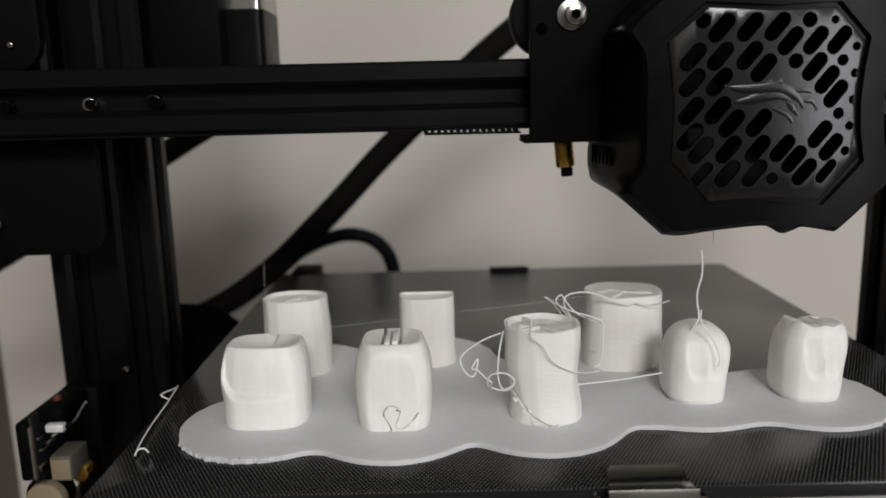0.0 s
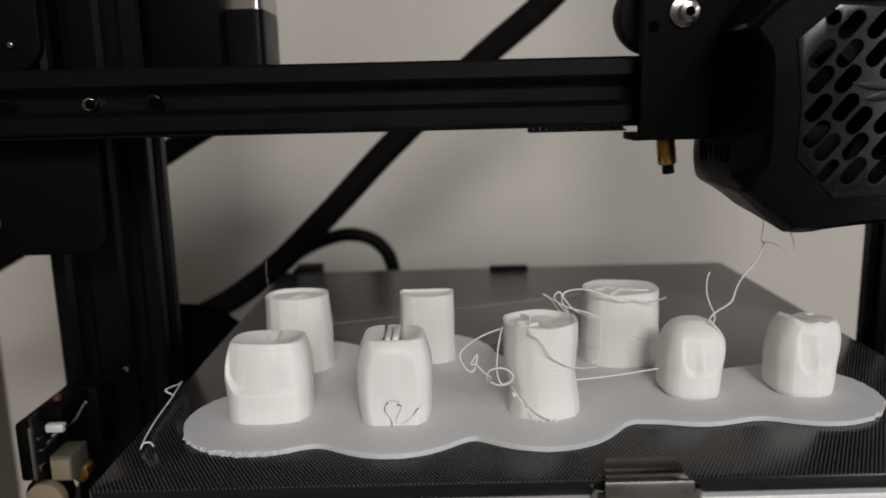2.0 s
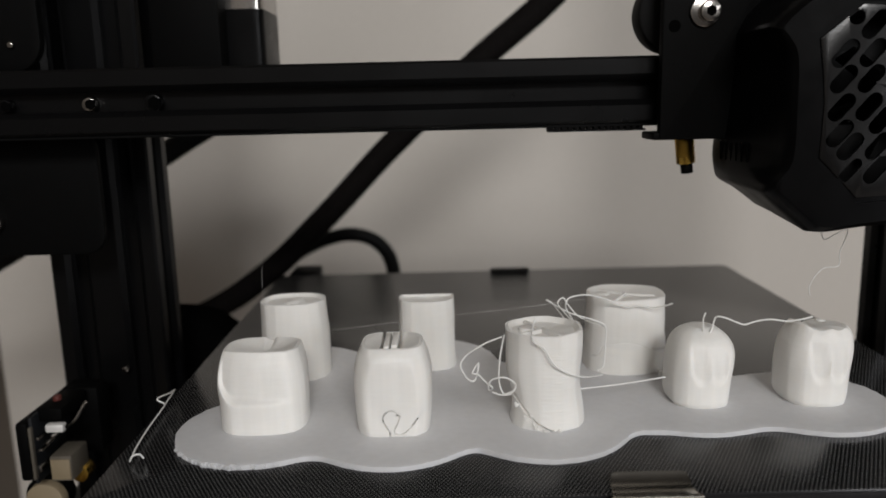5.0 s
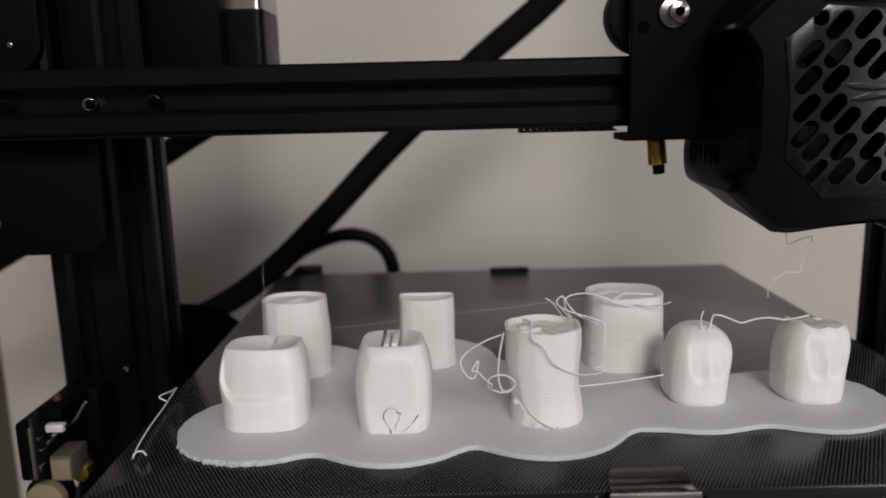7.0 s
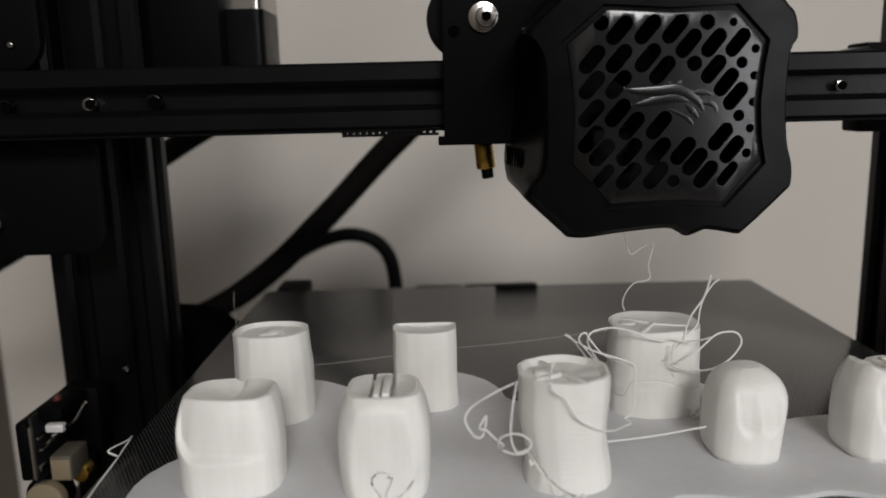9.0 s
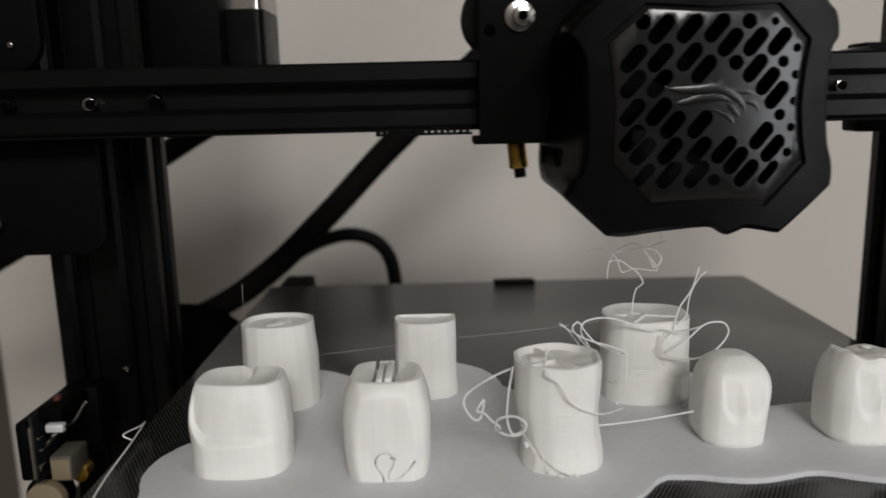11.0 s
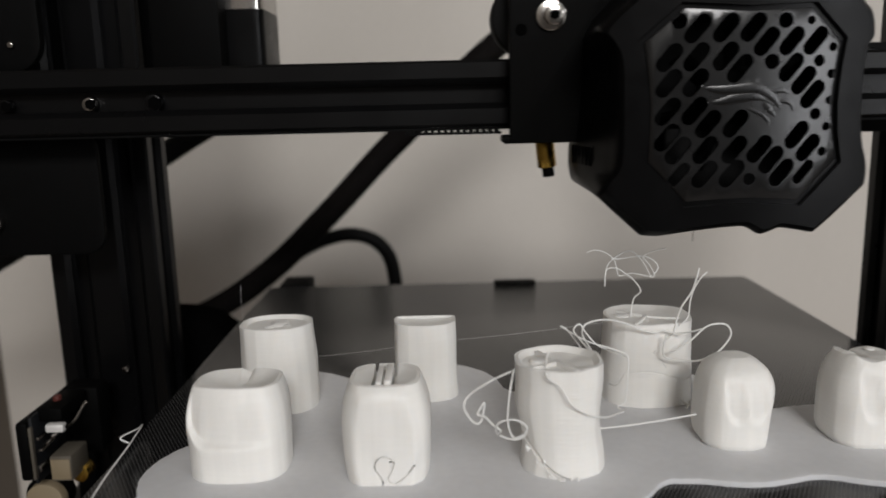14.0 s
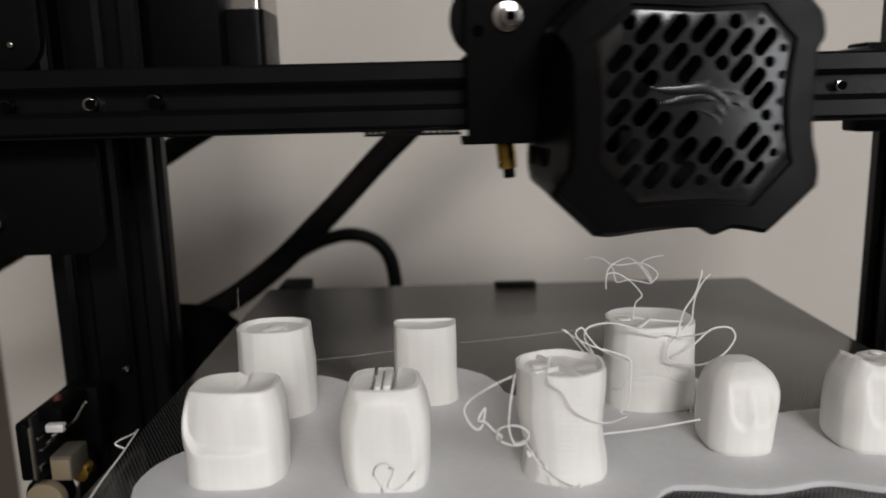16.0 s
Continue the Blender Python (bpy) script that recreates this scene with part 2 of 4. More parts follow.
for sx in (-0.19, 0.55):
    for sy in (-0.52, 0.18):
        part("leg", box(sx, sx + 0.04, sy, sy + 0.04, -0.9, TABLE_Z - 0.03, 0.002), TABLE, table)

# ---- the printer's frame ----
BEAM_Z, BEAM_Y = 0.0908, -0.040


def extrusion(length, cells_wide, cells_deep):
    """Slotted aluminium profile of 20 mm cells, along z from 0, centred on x and y."""
    pts = []
    w, d = cells_wide * 0.010, cells_deep * 0.010

    def side(p0, p1, cells):
        p0, p1 = Vector(p0), Vector(p1)
        along = (p1 - p0).normalized()
        inward = Vector((-along.y, along.x))
        for c in range(cells):
            mid = p0 + along * (0.02 * c + 0.01)
            for a, i in ((-0.0047, 0), (-0.0029, 0.0018), (-0.0029, 0.0030), (-0.0052, 0.0032), (-0.0030, 0.0058), (0.0030, 0.0058), (0.0052, 0.0032), (0.0029, 0.0030), (0.0029, 0.0018), (0.0047, 0)):
                pts.append(mid + along * a + inward * i)

    c = 0.0008
    corners = [(-w, -d), (w, -d), (w, d), (-w, d)]
    for k, cells in enumerate((cells_wide, cells_deep, cells_wide, cells_deep)):
        a, b = Vector(corners[k]), Vector(corners[(k + 1) % 4])
        al = (b - a).normalized()
        pts.append(a + al * c)
        side(a, b, cells)
        pts.append(b - al * c)
    return loft([[Vector((p.x, p.y, z)) for p in pts] for z in (0.0, length)])


printer = tagged(empty("printer_frame"), "black 3D printer frame of slotted aluminium profile", "printer")


def placed(bm, m):
    bmesh.ops.transform(bm, matrix=m, verts=bm.verts)
    return bm


POST_Y = 0.001
for px in (-0.1580, 0.1560):
    part("upright", placed(extrusion(0.52, 2, 1), Matrix.Translation((px, POST_Y, TABLE_Z + 0.03))), ALU, printer)
# base cross members
part("base_rail", box(-0.185, 0.185, -0.02, 0.02, TABLE_Z + 0.012, TABLE_Z + 0.052, 0.001), ALU, printer)
part("base_rail", box(-0.020, 0.020, -0.19, 0.155, TABLE_Z + 0.053, TABLE_Z + 0.090, 0.001), ALU, printer)
part("base_box", box(-0.16, 0.16, -0.17, 0.17, TABLE_Z, TABLE_Z + 0.011, 0.002), STEELB, printer)
# dark bracket at the foot of the left upright
part("foot_bracket", placed(prism([(-0.18, -0.04), (-0.108, -0.04), (-0.122, -0.016), (-0.1355, -0.0050), (-0.147, -0.0020), (-0.18, 0.000)], 0.035, 0.060, 0.001), Matrix.Identity(4)), CAVITY, printer)

gantry = tagged(empty("gantry"), "black slotted aluminium cross beam with end plates", "gantry")
along_x = Matrix.Rotation(radians(90), 4, "Y")
part("beam", placed(extrusion(0.40, 1, 1), Matrix.Translation((-0.235, BEAM_Y, BEAM_Z)) @ along_x), ALU, gantry)
for bx, r in ((-0.1200, 0.0027), (-0.1399, 0.0021), (-0.1659, 0.0021)):
    b = cyl((bx, BEAM_Y - 0.0062, BEAM_Z - 0.0006), (0, 1, 0), r, 0.003, 24, 0.0004)
    sc = part("screw", b, CHROME if bx == -0.1399 else ALU, gantry, "steel cap screw in the beam's slot")
    # Off-centre dark disc stands for the shaded socket and leaves a glint crescent.
    part("socket", cyl((bx + 0.0007, BEAM_Y - 0.0079, BEAM_Z - 0.0006), (0, 1, 0), r * 0.8, 0.0006, 6), CAVITY, sc)
part("hole_bush", cyl((0.0930, BEAM_Y - 0.0055, BEAM_Z - 0.0003), (0, 1, 0), 0.0017, 0.003, 20, 0.0003), CHROME, gantry)
# Matt black disc on the bush stands for the hole's dark inside.
part("hole_disc", cyl((0.0932, BEAM_Y - 0.0071, BEAM_Z - 0.0003), (0, 1, 0), 0.0014, 0.0006, 20), CAVITY, gantry)


def rounded(x0, x1, z0, z1, r, n=6):
    pts = []
    for cx, cz, a0 in ((x1 - r, z0 + r, -90), (x1 - r, z1 - r, 0), (x0 + r, z1 - r, 90), (x0 + r, z0 + r, 180)):
        for k in range(n + 1):
            a = radians(a0 + 90 * k / n)
            pts.append((cx + r * math.cos(a), cz + r * math.sin(a)))
    return pts


part("end_plate", prism(rounded(-0.215, -0.1455, 0.0405, 0.0820, 0.007), -0.0335, -0.0305, 0.0005), STEELB, gantry)
part("end_plate", prism(rounded(-0.235, -0.1590, 0.1009, 0.1600, 0.010), -0.0345, -0.0310, 0.0005), STEELB, gantry)
part("screw", cyl((-0.1815, -0.0345, 0.0522), (0, 1, 0), 0.0032, 0.004, 24, 0.0006), CHROME, gantry)
part("screw", cyl((-0.1682, -0.0348, 0.1095), (0, 1, 0), 0.0010, 0.002, 16, 0.0003), CHROME, gantry)
part("mount_block", box(-0.1320, -0.1075, -0.012, 0.030, 0.095, 0.150, 0.001), STEELB, gantry)
# drive belt below the beam
part("belt", box(-0.224, 0.154, BEAM_Y - 0.0085, BEAM_Y - 0.0025, 0.0797, 0.0806, 0.0002), BELT, gantry, "thin black drive belt")
part("idler_pulley", cyl((0.1040, -0.034, 0.0920), (0, 1, 0), 0.0105, 0.010, 40, 0.0008), ALU, gantry)
part("end_bracket", box(0.110, 0.170, -0.0275, -0.0155, 0.075, 0.1045, 0.001), STEELB, gantry)

# extruder motor behind the beam
motor = tagged(empty("stepper_motor"), "black stepper motor with a bright metal end cap", "motor")
mo = rounded(-0.1180, -0.0945, 0, 0.030, 0.0035)
part("motor_body", placed(prism(mo, 0.098, 0.1228), Matrix(((1, 0, 0, 0), (0, 0, 1, -0.002), (0, 1, 0, 0), (0, 0, 0, 1)))), SHELL, motor)
part("motor_cap", placed(prism(mo, 0.1229, 0.150), Matrix(((1, 0, 0, 0), (0, 0, 1, -0.002), (0, 1, 0, 0), (0, 0, 0, 1)))), CHROME, motor)

# ---- end stop at the foot of the left upright ----
stop = tagged(empty("limit_switch"), "black limit switch board with cream connector on the upright", "switch")
part("housing", box(-0.1718, -0.1676, -0.056, -0.022, -0.0308, -0.0105, 0.0012), STEELB, stop)
part("housing_lid", box(-0.1690, -0.1560, -0.030, -0.020, -0.0330, -0.0085, 0.0010), STEELB, stop)
part("circuit_board", box(-0.1675, -0.1665, -0.055, -0.022, -0.0320, -0.0090, 0.0002), PCB, stop)
part("switch_body", box(-0.1670, -0.1590, -0.050, -0.032, -0.0125, -0.0080, 0.0006), STEELB, stop)
part("switch_lever", box(-0.1632, -0.1572, -0.0535, -0.0505, -0.0150, -0.0122, 0.0006), PLATE, stop, "bright bent metal lever")
part("lever_arm", tube([(-0.1575, -0.052, -0.0138), (-0.1555, -0.049, -0.0128), (-0.1535, -0.046, -0.0090), (-0.1525, -0.045, -0.0075)], 0.0006, 8, 5), CHROME, stop)
part("board_edge", box(-0.1673, -0.1664, -0.0563, -0.0545, -0.0300, -0.0120, 0.0002), NYLON, stop, "pale grey edge of the board")
part("switch_button", cyl((-0.1640, -0.042, -0.0074), (0, 0, 1), 0.0014, 0.0022, 16, 0.0003), RED, stop, "small red button")
con = part("connector", box(-0.1627, -0.1556, -0.054, -0.042, -0.0318, -0.0230, 0.0005), NYLON, stop, "cream nylon plug housing")
part("socket", box(-0.1623, -0.1560, -0.0545, -0.0538, -0.0310, -0.0240, 0.0002), CREAM, con)
for rx, rz in ((-0.1655, -0.0165), (-0.1625, -0.0180), (-0.1650, -0.0205), (-0.1605, -0.0160)):
    part("component", box(rx, rx + 0.0012, -0.0555, -0.050, rz, rz + 0.0009, 0.0002), CHROME, stop)
part("screw", cyl((-0.1668, -0.050, -0.0275), (0, 1, 0), 0.0013, 0.008, 16, 0.0003), CHROME, stop)
part("screw", cyl((-0.1530, -0.0105, -0.0085), (0, 1, 0), 0.0013, 0.004, 16, 0.0003), CHROME, stop)
wheel = tagged(empty("roller_wheel"), "cream disc with black rim beside the upright", "wheel")
part("disc", cyl((-0.1682, -0.0475, -0.0410), (0, 1, 0), 0.0064, 0.006, 40, 0.0006), CREAM, wheel)
part("rim", cyl((-0.1690, -0.0440, -0.0410), (0, 1, 0), 0.0074, 0.006, 40, 0.0006), STEELB, wheel)
part("hub", cyl((-0.1570, -0.0440, -0.0330), (0, 1, 0), 0.0030, 0.006, 24, 0.0004), BRASS, wheel)

# ---- cables behind the printer ----
tagged(bmesh_object("cable", tube([(0.075, 0.10, 0.190), (0.026, 0.105, 0.139), (-0.012, 0.11, 0.1075), (-0.058, 0.115, 0.0655), (-0.092, 0.12, 0.031), (-0.128, 0.125, -0.002), (-0.165, 0.125, -0.025), (-0.22, 0.12, -0.045)], 0.0068, 14, 12), SLEEVE), "thick black braided cable slanting behind the beam", "cable")
tagged(bmesh_object("cable", tube([(-0.150, 0.165, -0.022), (-0.118, 0.17, 0.0005), (-0.095, 0.17, 0.0095), (-0.078, 0.17, 0.0085), (-0.066, 0.17, -0.0010), (-0.0615, 0.17, -0.018), (-0.061, 0.17, -0.05)], 0.0042, 12, 12), RUBBER), "black rubber cable bent in a loop", "cable")
tagged(bmesh_object("cable", tube([(-0.33, 0.10, -0.022), (-0.255, 0.10, 0.017), (-0.18, 0.10, 0.060), (-0.14, 0.10, 0.082), (-0.10, 0.10, 0.090)], 0.0058, 12, 12), RUBBER), "black cable rising behind the upright", "cable")
rear = tagged(empty("rear_motor"), "dark rear belt motor with a small yellow sticker", "motor")
part("motor_body", box(-0.018, 0.029, 0.185, 0.215, TABLE_Z, -0.0330, 0.002), CAVITY, rear)
part("bracket", box(-0.050, -0.019, 0.190, 0.212, TABLE_Z, -0.0330, 0.001), CAVITY, rear)
part("sticker", box(-0.034, -0.024, 0.1894, 0.1899, -0.043, -0.0335), YELLOW, rear)

# ---- the moving bed ----
HALF = 0.1175
bed = tagged(empty("heated_bed"), "black dotted glass bed on an aluminium plate", "print bed")
glass = prism(rounded(-HALF, HALF, -HALF, HALF, 0.0025, 4), -0.004, 0.0, 0.0006)
bmesh.ops.transform(glass, matrix=Matrix(((1, 0, 0, 0), (0, 0, 1, 0), (0, 1, 0, 0), (0, 0, 0, 1))), verts=glass.verts)
part("glass_plate", glass, GLASS, bed)
# Overhang on the left draws the bright line of the lit glass edge.
part("heater_plate", box(-HALF - 0.0011, HALF - 0.0005, -HALF - 0.001, HALF, -0.0078, -0.0045, 0.0004), PLATE, bed, "bare aluminium heater plate")
part("insulation", box(-HALF + 0.004, HALF - 0.004, -HALF + 0.003, HALF - 0.004, -0.012, -0.0080, 0.0005), RUBBER, bed)
part("carriage", box(-0.09, 0.09, -0.10, 0.10, -0.0240, -0.0205, 0.0008), STEELB, bed)
for sx in (-0.085, 0.085):
    for sy in (-0.085, 0.085):
        part("spring", cyl((sx, sy, -0.0165), (0, 0, 1), 0.004, 0.009, 16), CHROME, bed)


def bed_clip(material, label):
    """A bent sheet that grips the plate's edge: a top lip, a fold and a wider front."""
    c = tagged(empty("bed_clip"), label, "clip", group="bed clips")
    prof = [(0.0052, 0.0029, 0.0074), (0.0049, 0.0026, 0.0086), (0.0042, 0.0018, 0.0091), (0.0028, 0.0009, 0.0093), (0.0008, 0.0005, 0.0094), (-0.0014, 0.0006, 0.0097), (-0.0026, 0.0011, 0.0101), (-0.0033, 0.0009, 0.0103), (-0.0036, 0.0002, 0.0103), (-0.0039, -0.0045, 0.0105), (-0.0040, -0.0098, 0.0106), (-0.0030, -0.0108, 0.0106), (0.0050, -0.0100, 0.0104)]
    bm = bmesh.new()
    top = [[bm.verts.new((k * half / 4, y, z)) for k in range(-4, 5)] for y, z, half in prof]
    for a, b in zip(top, top[1:]):
        for k in range(8):
            bm.faces.new((a[k], a[k + 1], b[k + 1], b[k]))
    bmesh.ops.recalc_face_normals(bm, faces=bm.faces)
    bmesh.ops.solidify(bm, geom=bm.faces[:], thickness=0.0005)
    part("spring_sheet", bm, material, c)
    for s in (-1, 1):
        ear = [(s * 0.0106, -0.0034), (s * 0.0118, -0.0031), (s * 0.0128, -0.0018), (s * 0.0130, 0.0010), (s * 0.0125, 0.0010), (s * 0.0122, -0.0014), (s * 0.0115, -0.0026), (s * 0.0106, -0.0029)]
        rings = [[Vector((x, y, z - 0.0006 * abs(abs(x) - 0.0106) / 0.0024)) for x, y in ear] for z in (-0.0012, -0.0030, -0.0098)]
        part("ear", loft(rings), material, c)
    return c


FRONT_CLIP = bed_clip(CLIPM, "bent spring steel clip on the glass edge")
REAR_CLIP = tagged(empty("bed_clip"), "flat black clip on the far edge of the bed", "clip", group="bed clips")
part("clip_body", box(-0.0100, 0.0100, -0.0015, 0.0055, -0.0085, 0.0009, 0.0004), STEELB, REAR_CLIP)
part("clip_lip", box(-0.0085, 0.0085, 0.0055, 0.0072, 0.0001, 0.0009, 0.0002), STEELB, REAR_CLIP)
part("cable_clamp", box(-0.1130, -0.0985, 0.1180, 0.1370, -0.0070, 0.0010, 0.0010), STEELB, bed, "black clamp for the bed's cable")

# ---- brim under the prints ----
DISCS = ((-0.0828, -0.0785, 0.0229), (-0.0460, -0.0817, 0.0226), (-0.0050, -0.0799, 0.0225), (0.0390, -0.0685, 0.0207), (0.0735, -0.0690, 0.0222), (-0.0810, -0.0300, 0.0220), (-0.0375, -0.0260, 0.0225), (0.0275, -0.0335, 0.0235))
BLOCKS = ((-0.080, 0.022, -0.083, -0.032), (0.025, 0.072, -0.0820, -0.052))


def brim_distance(x, y):
    d = 1.0
    parts_ = [math.hypot(x - cx, y - cy) - r for cx, cy, r in DISCS]
    for x0, x1, y0, y1 in BLOCKS:
        dx, dy = max(x0 - x, x - x1), max(y0 - y, y - y1)
        parts_.append(math.hypot(max(dx, 0), max(dy, 0)) + min(max(dx, dy), 0))
    k = 0.0035
    return -k * math.log(sum(math.exp(-min(60, max(-60, p / k))) for p in parts_))


def build_brim():
    bm = bmesh.new()
    step = 0.0014
    nx, ny = 152, 78
    x0, y0 = -0.108, -0.109
    inside = {}
    for i in range(nx):
        for j in range(ny):
            inside[i, j] = brim_distance(x0 + (i + 0.5) * step, y0 + (j + 0.5) * step) < 0
    verts = {}
    faces = []
    for (i, j), ok in inside.items():
        if ok:
            f = []
            for a, b in ((i, j), (i + 1, j), (i + 1, j + 1), (i, j + 1)):
                if (a, b) not in verts:
                    verts[a, b] = bm.verts.new((x0 + a * step, y0 + b * step, 0.0))
                f.append(verts[a, b])
            faces.append(bm.faces.new(f))
    edge = {v for e in bm.edges if len(e.link_faces) == 1 for v in e.verts}
    rng = random.Random(3)
    for v in edge:
        for _ in range(4):
            d = brim_distance(v.co.x, v.co.y)
            gx = (brim_distance(v.co.x + 1e-4, v.co.y) - d) / 1e-4
            gy = (brim_distance(v.co.x, v.co.y + 1e-4) - d) / 1e-4
            v.co.x -= d * gx
            v.co.y -= d * gy
        rough = 0.0005 if v.co.x < -0.072 and v.co.y < -0.090 else (0.0004 if v.co.x > 0.085 else 0.00008)
        v.co.x += rng.uniform(-rough, rough)
        v.co.y += rng.uniform(-rough, rough)
    out = bmesh.ops.extrude_face_region(bm, geom=bm.faces[:])
    top = [g for g in out["geom"] if isinstance(g, bmesh.types.BMVert)]
    topset = set(top)
    for v in top:
        v.co.z = 0.0015
    rims = [v for v in top if any(len([f for f in e.link_faces if all(w in topset for w in f.verts)]) == 1 for e in v.link_edges if e.other_vert(v) in topset)]
    for v in rims:
        v.co.z = 0.00135 + rng.uniform(-0.0001, 0.0001)
    return bm


brim = tagged(bmesh_object("brim", build_brim(), BRIM), "thin white printed brim with a scalloped edge on the glass", "print brim")

crumbs = bmesh.new()
rng = random.Random(21)
for _ in range(60):
    a = radians(rng.uniform(205, 300))
    r = 0.0229 + rng.uniform(-0.0002, 0.0005)
    tmp = bmesh.new()
    bmesh.ops.create_icosphere(tmp, subdivisions=1, radius=rng.uniform(0.00025, 0.0006))
    join(crumbs, tmp, Matrix.Translation((-0.0828 + r * math.cos(a), -0.0785 + r * math.sin(a), rng.uniform(0.0004, 0.0010))))
for _ in range(26):
    a = radians(rng.uniform(-20, 55))
    tmp = bmesh.new()
    bmesh.ops.create_icosphere(tmp, subdivisions=1, radius=rng.uniform(0.0002, 0.0004))
    join(crumbs, tmp, Matrix.Translation((0.0735 + 0.0222 * math.cos(a), -0.0690 + 0.0222 * math.sin(a), rng.uniform(0.0005, 0.0012))))
tagged(part("ragged_edge", crumbs, BRIM, brim, "crumbly torn edge"), kind="stuff")

# ---- the printed pieces ----
SEG = 144


def ring(w, d, n, z, cx=0.0, cy=0.0, facet=None):
    pts = []
    for k in range(SEG):
        a = 2 * math.pi * k / SEG
        c, s = math.cos(a), math.sin(a)
        if facet:
            count, amount, phase = facet
            wedge = 2 * math.pi / count
            flat = math.cos(wedge / 2) / math.cos((a + phase) % wedge - wedge / 2)
            c, s = (q * (1 + amount * (flat - 1)) for q in (c, s))
        pts.append(Vector((cx + w * math.copysign(abs(c) ** (2 / n), c), cy + d * math.copysign(abs(s) ** (2 / n), s), z)))
    return pts


def profile(table, s):
    if callable(table):
        return table(s)
    for (a, va), (b, vb) in zip(table, table[1:]):
        if s <= b:
            return va + (vb - va) * smoothstep(a, b, s)
    return table[-1][1]


def solid(w, d, n, h, table, lean=(0, 0), hollow=0.0, rim=0.0013, dish=0.0, shape=None, rows=46, round_top=0.0008, facet=None):
    """A printed stub: rings from the foot to the top, then inwards over the rim."""
    rings = []
    for i in range(rows + 1):
        s = 1 - (1 - i / rows) ** 1.4
        k = profile(table, s)
        rings.append(ring(w * k, d * k, n, h * s, lean[0] * s * s, lean[1] * s * s, facet))
    k = profile(table, 1.0)
    cx, cy = lean
    rings[-1] = ring(w * k - round_top * 0.3, d * k - round_top * 0.3, n, h - round_top * 0.3, cx, cy, facet)
    rings.append(ring(w * k - round_top, d * k - round_top, n, h, cx, cy, facet))
    if hollow:
        rings.append(ring(w * k - rim, d * k - rim, n, h - 0.0002, cx, cy, facet))
        rings.append(ring(w * k - rim - 0.0004, d * k - rim - 0.0004, n, h - hollow * 0.5, cx, cy, facet))
        rings.append(ring(w * k - rim - 0.001, d * k - rim - 0.001, n, h - hollow, cx, cy, facet))
        rings.append(ring(w * k * 0.4, d * k * 0.4, n, h - hollow - 0.0003, cx, cy, facet))
    else:
        for q in (0.8, 0.55, 0.3, 0.12):
            rings.append(ring((w * k - round_top) * q, (d * k - round_top) * q, n, h - dish * (1 - q * q), cx, cy, facet))
    if shape:
        rings = [[shape(p.copy()) for p in r] for r in rings]
    return loft(rings)


def ragged(bm, amount, zmin, seed):
    for v in bm.verts:
        if v.co.z > zmin:
            v.co += amount * Vector(noise.noise_vector(v.co * 420 + Vector((seed, 0, 0))))
    return bm


def uneven(bm, seed, amount=0.00018):
    for v in bm.verts:
        q = noise.noise(v.co * 160 + Vector((seed, seed, 0)))
        r = Vector((v.co.x, v.co.y, 0))
        if r.length > 0.002:
            v.co += r.normalized() * q * amount
    return bm


PRINTS = []


def printed(name, bm, x, y, label, seed, turn=0):
    ob = tagged(bmesh_object(name, uneven(bm, seed), PLA), label, "printed part", group="prints on the brim")
    PRINTS.append((ob, (x, y, 0.0014, turn)))
    return ob


def scoop(p):
    """Stepped front with a shallow scoop above the base block."""
    front = smoothstep(-0.002, -0.0085, p.y)
    up = smoothstep(0.0082, 0.0102, p.z - 0.0040 * smoothstep(-0.0055, -0.0112, p.x) ** 2)
    side = smoothstep(-0.0112, -0.0097, p.x) * (1 - 0.6 * smoothstep(0.0035, 0.0085, p.x)) * (1 - smoothstep(0.0085, 0.0118, p.x))
    p.y += (0.0012 + 0.0010 * smoothstep(0.002, -0.009, p.x)) * front * up * side
    p.x += 0.0006 * smoothstep(0.012, 0.006, p.z) * (1 if p.x < 0 else 0)
    top = smoothstep(0.0125, 0.0208, p.z)
    p.z -= top * (0.0013 * math.exp(-((p.x - 0.0008) / 0.0009) ** 4) * smoothstep(0.003, 0.006, p.y) + 0.05 * p.y - 0.0004)
    return p


printed("printed_block", solid(0.0122, 0.0108, 3.0, 0.0213, lambda q: math.sqrt(1 - 0.28 * max(0.0, q / 0.55 - 0.82) ** 2.4), (0.0, 0.0018), dish=0.0022, shape=scoop, facet=(10, 0.3, 0.2)),
        -0.0826, -0.0740, "white printed stub with a stepped scooped front", 1)


def dented_top(p):
    if p.z > 0.0232:
        p.z += 0.0012 * math.exp(-((p.x) ** 2 + (p.y) ** 2) / 0.000012) - 0.05 * p.y
    return p


back_left = solid(0.0109, 0.0108, 2.4, 0.0250, ((0, 1.0), (0.5, 1.0), (1, 0.95)), (-0.0005, 0.0), hollow=0.0012, rim=0.0007, shape=dented_top, facet=(14, 0.6, 0.1))
back_left = cut(back_left, tube([(0.0068, -0.0095, -0.001), (0.0088, -0.0085, 0.003), (0.0102, -0.0062, 0.007), (0.0108, -0.0045, 0.0125)], 0.0005, 6, 6))
cylinder_ob = printed("printed_cylinder", back_left, -0.0804, -0.0345, "white printed round stub with a split side", 2)


lump = bmesh.new()
for lx, ly, lr in ((0.0006, 0.0008, 0.0030), (-0.0016, -0.0012, 0.0018), (0.0030, -0.0010, 0.0016), (0.0010, 0.0040, 0.0020)):
    tmp = bmesh.new()
    bmesh.ops.create_icosphere(tmp, subdivisions=3, radius=lr)
    join(lump, tmp, Matrix.Translation((lx - 0.0005, ly, 0.0238)) @ Matrix.Diagonal((1, 1, 0.3, 1)))
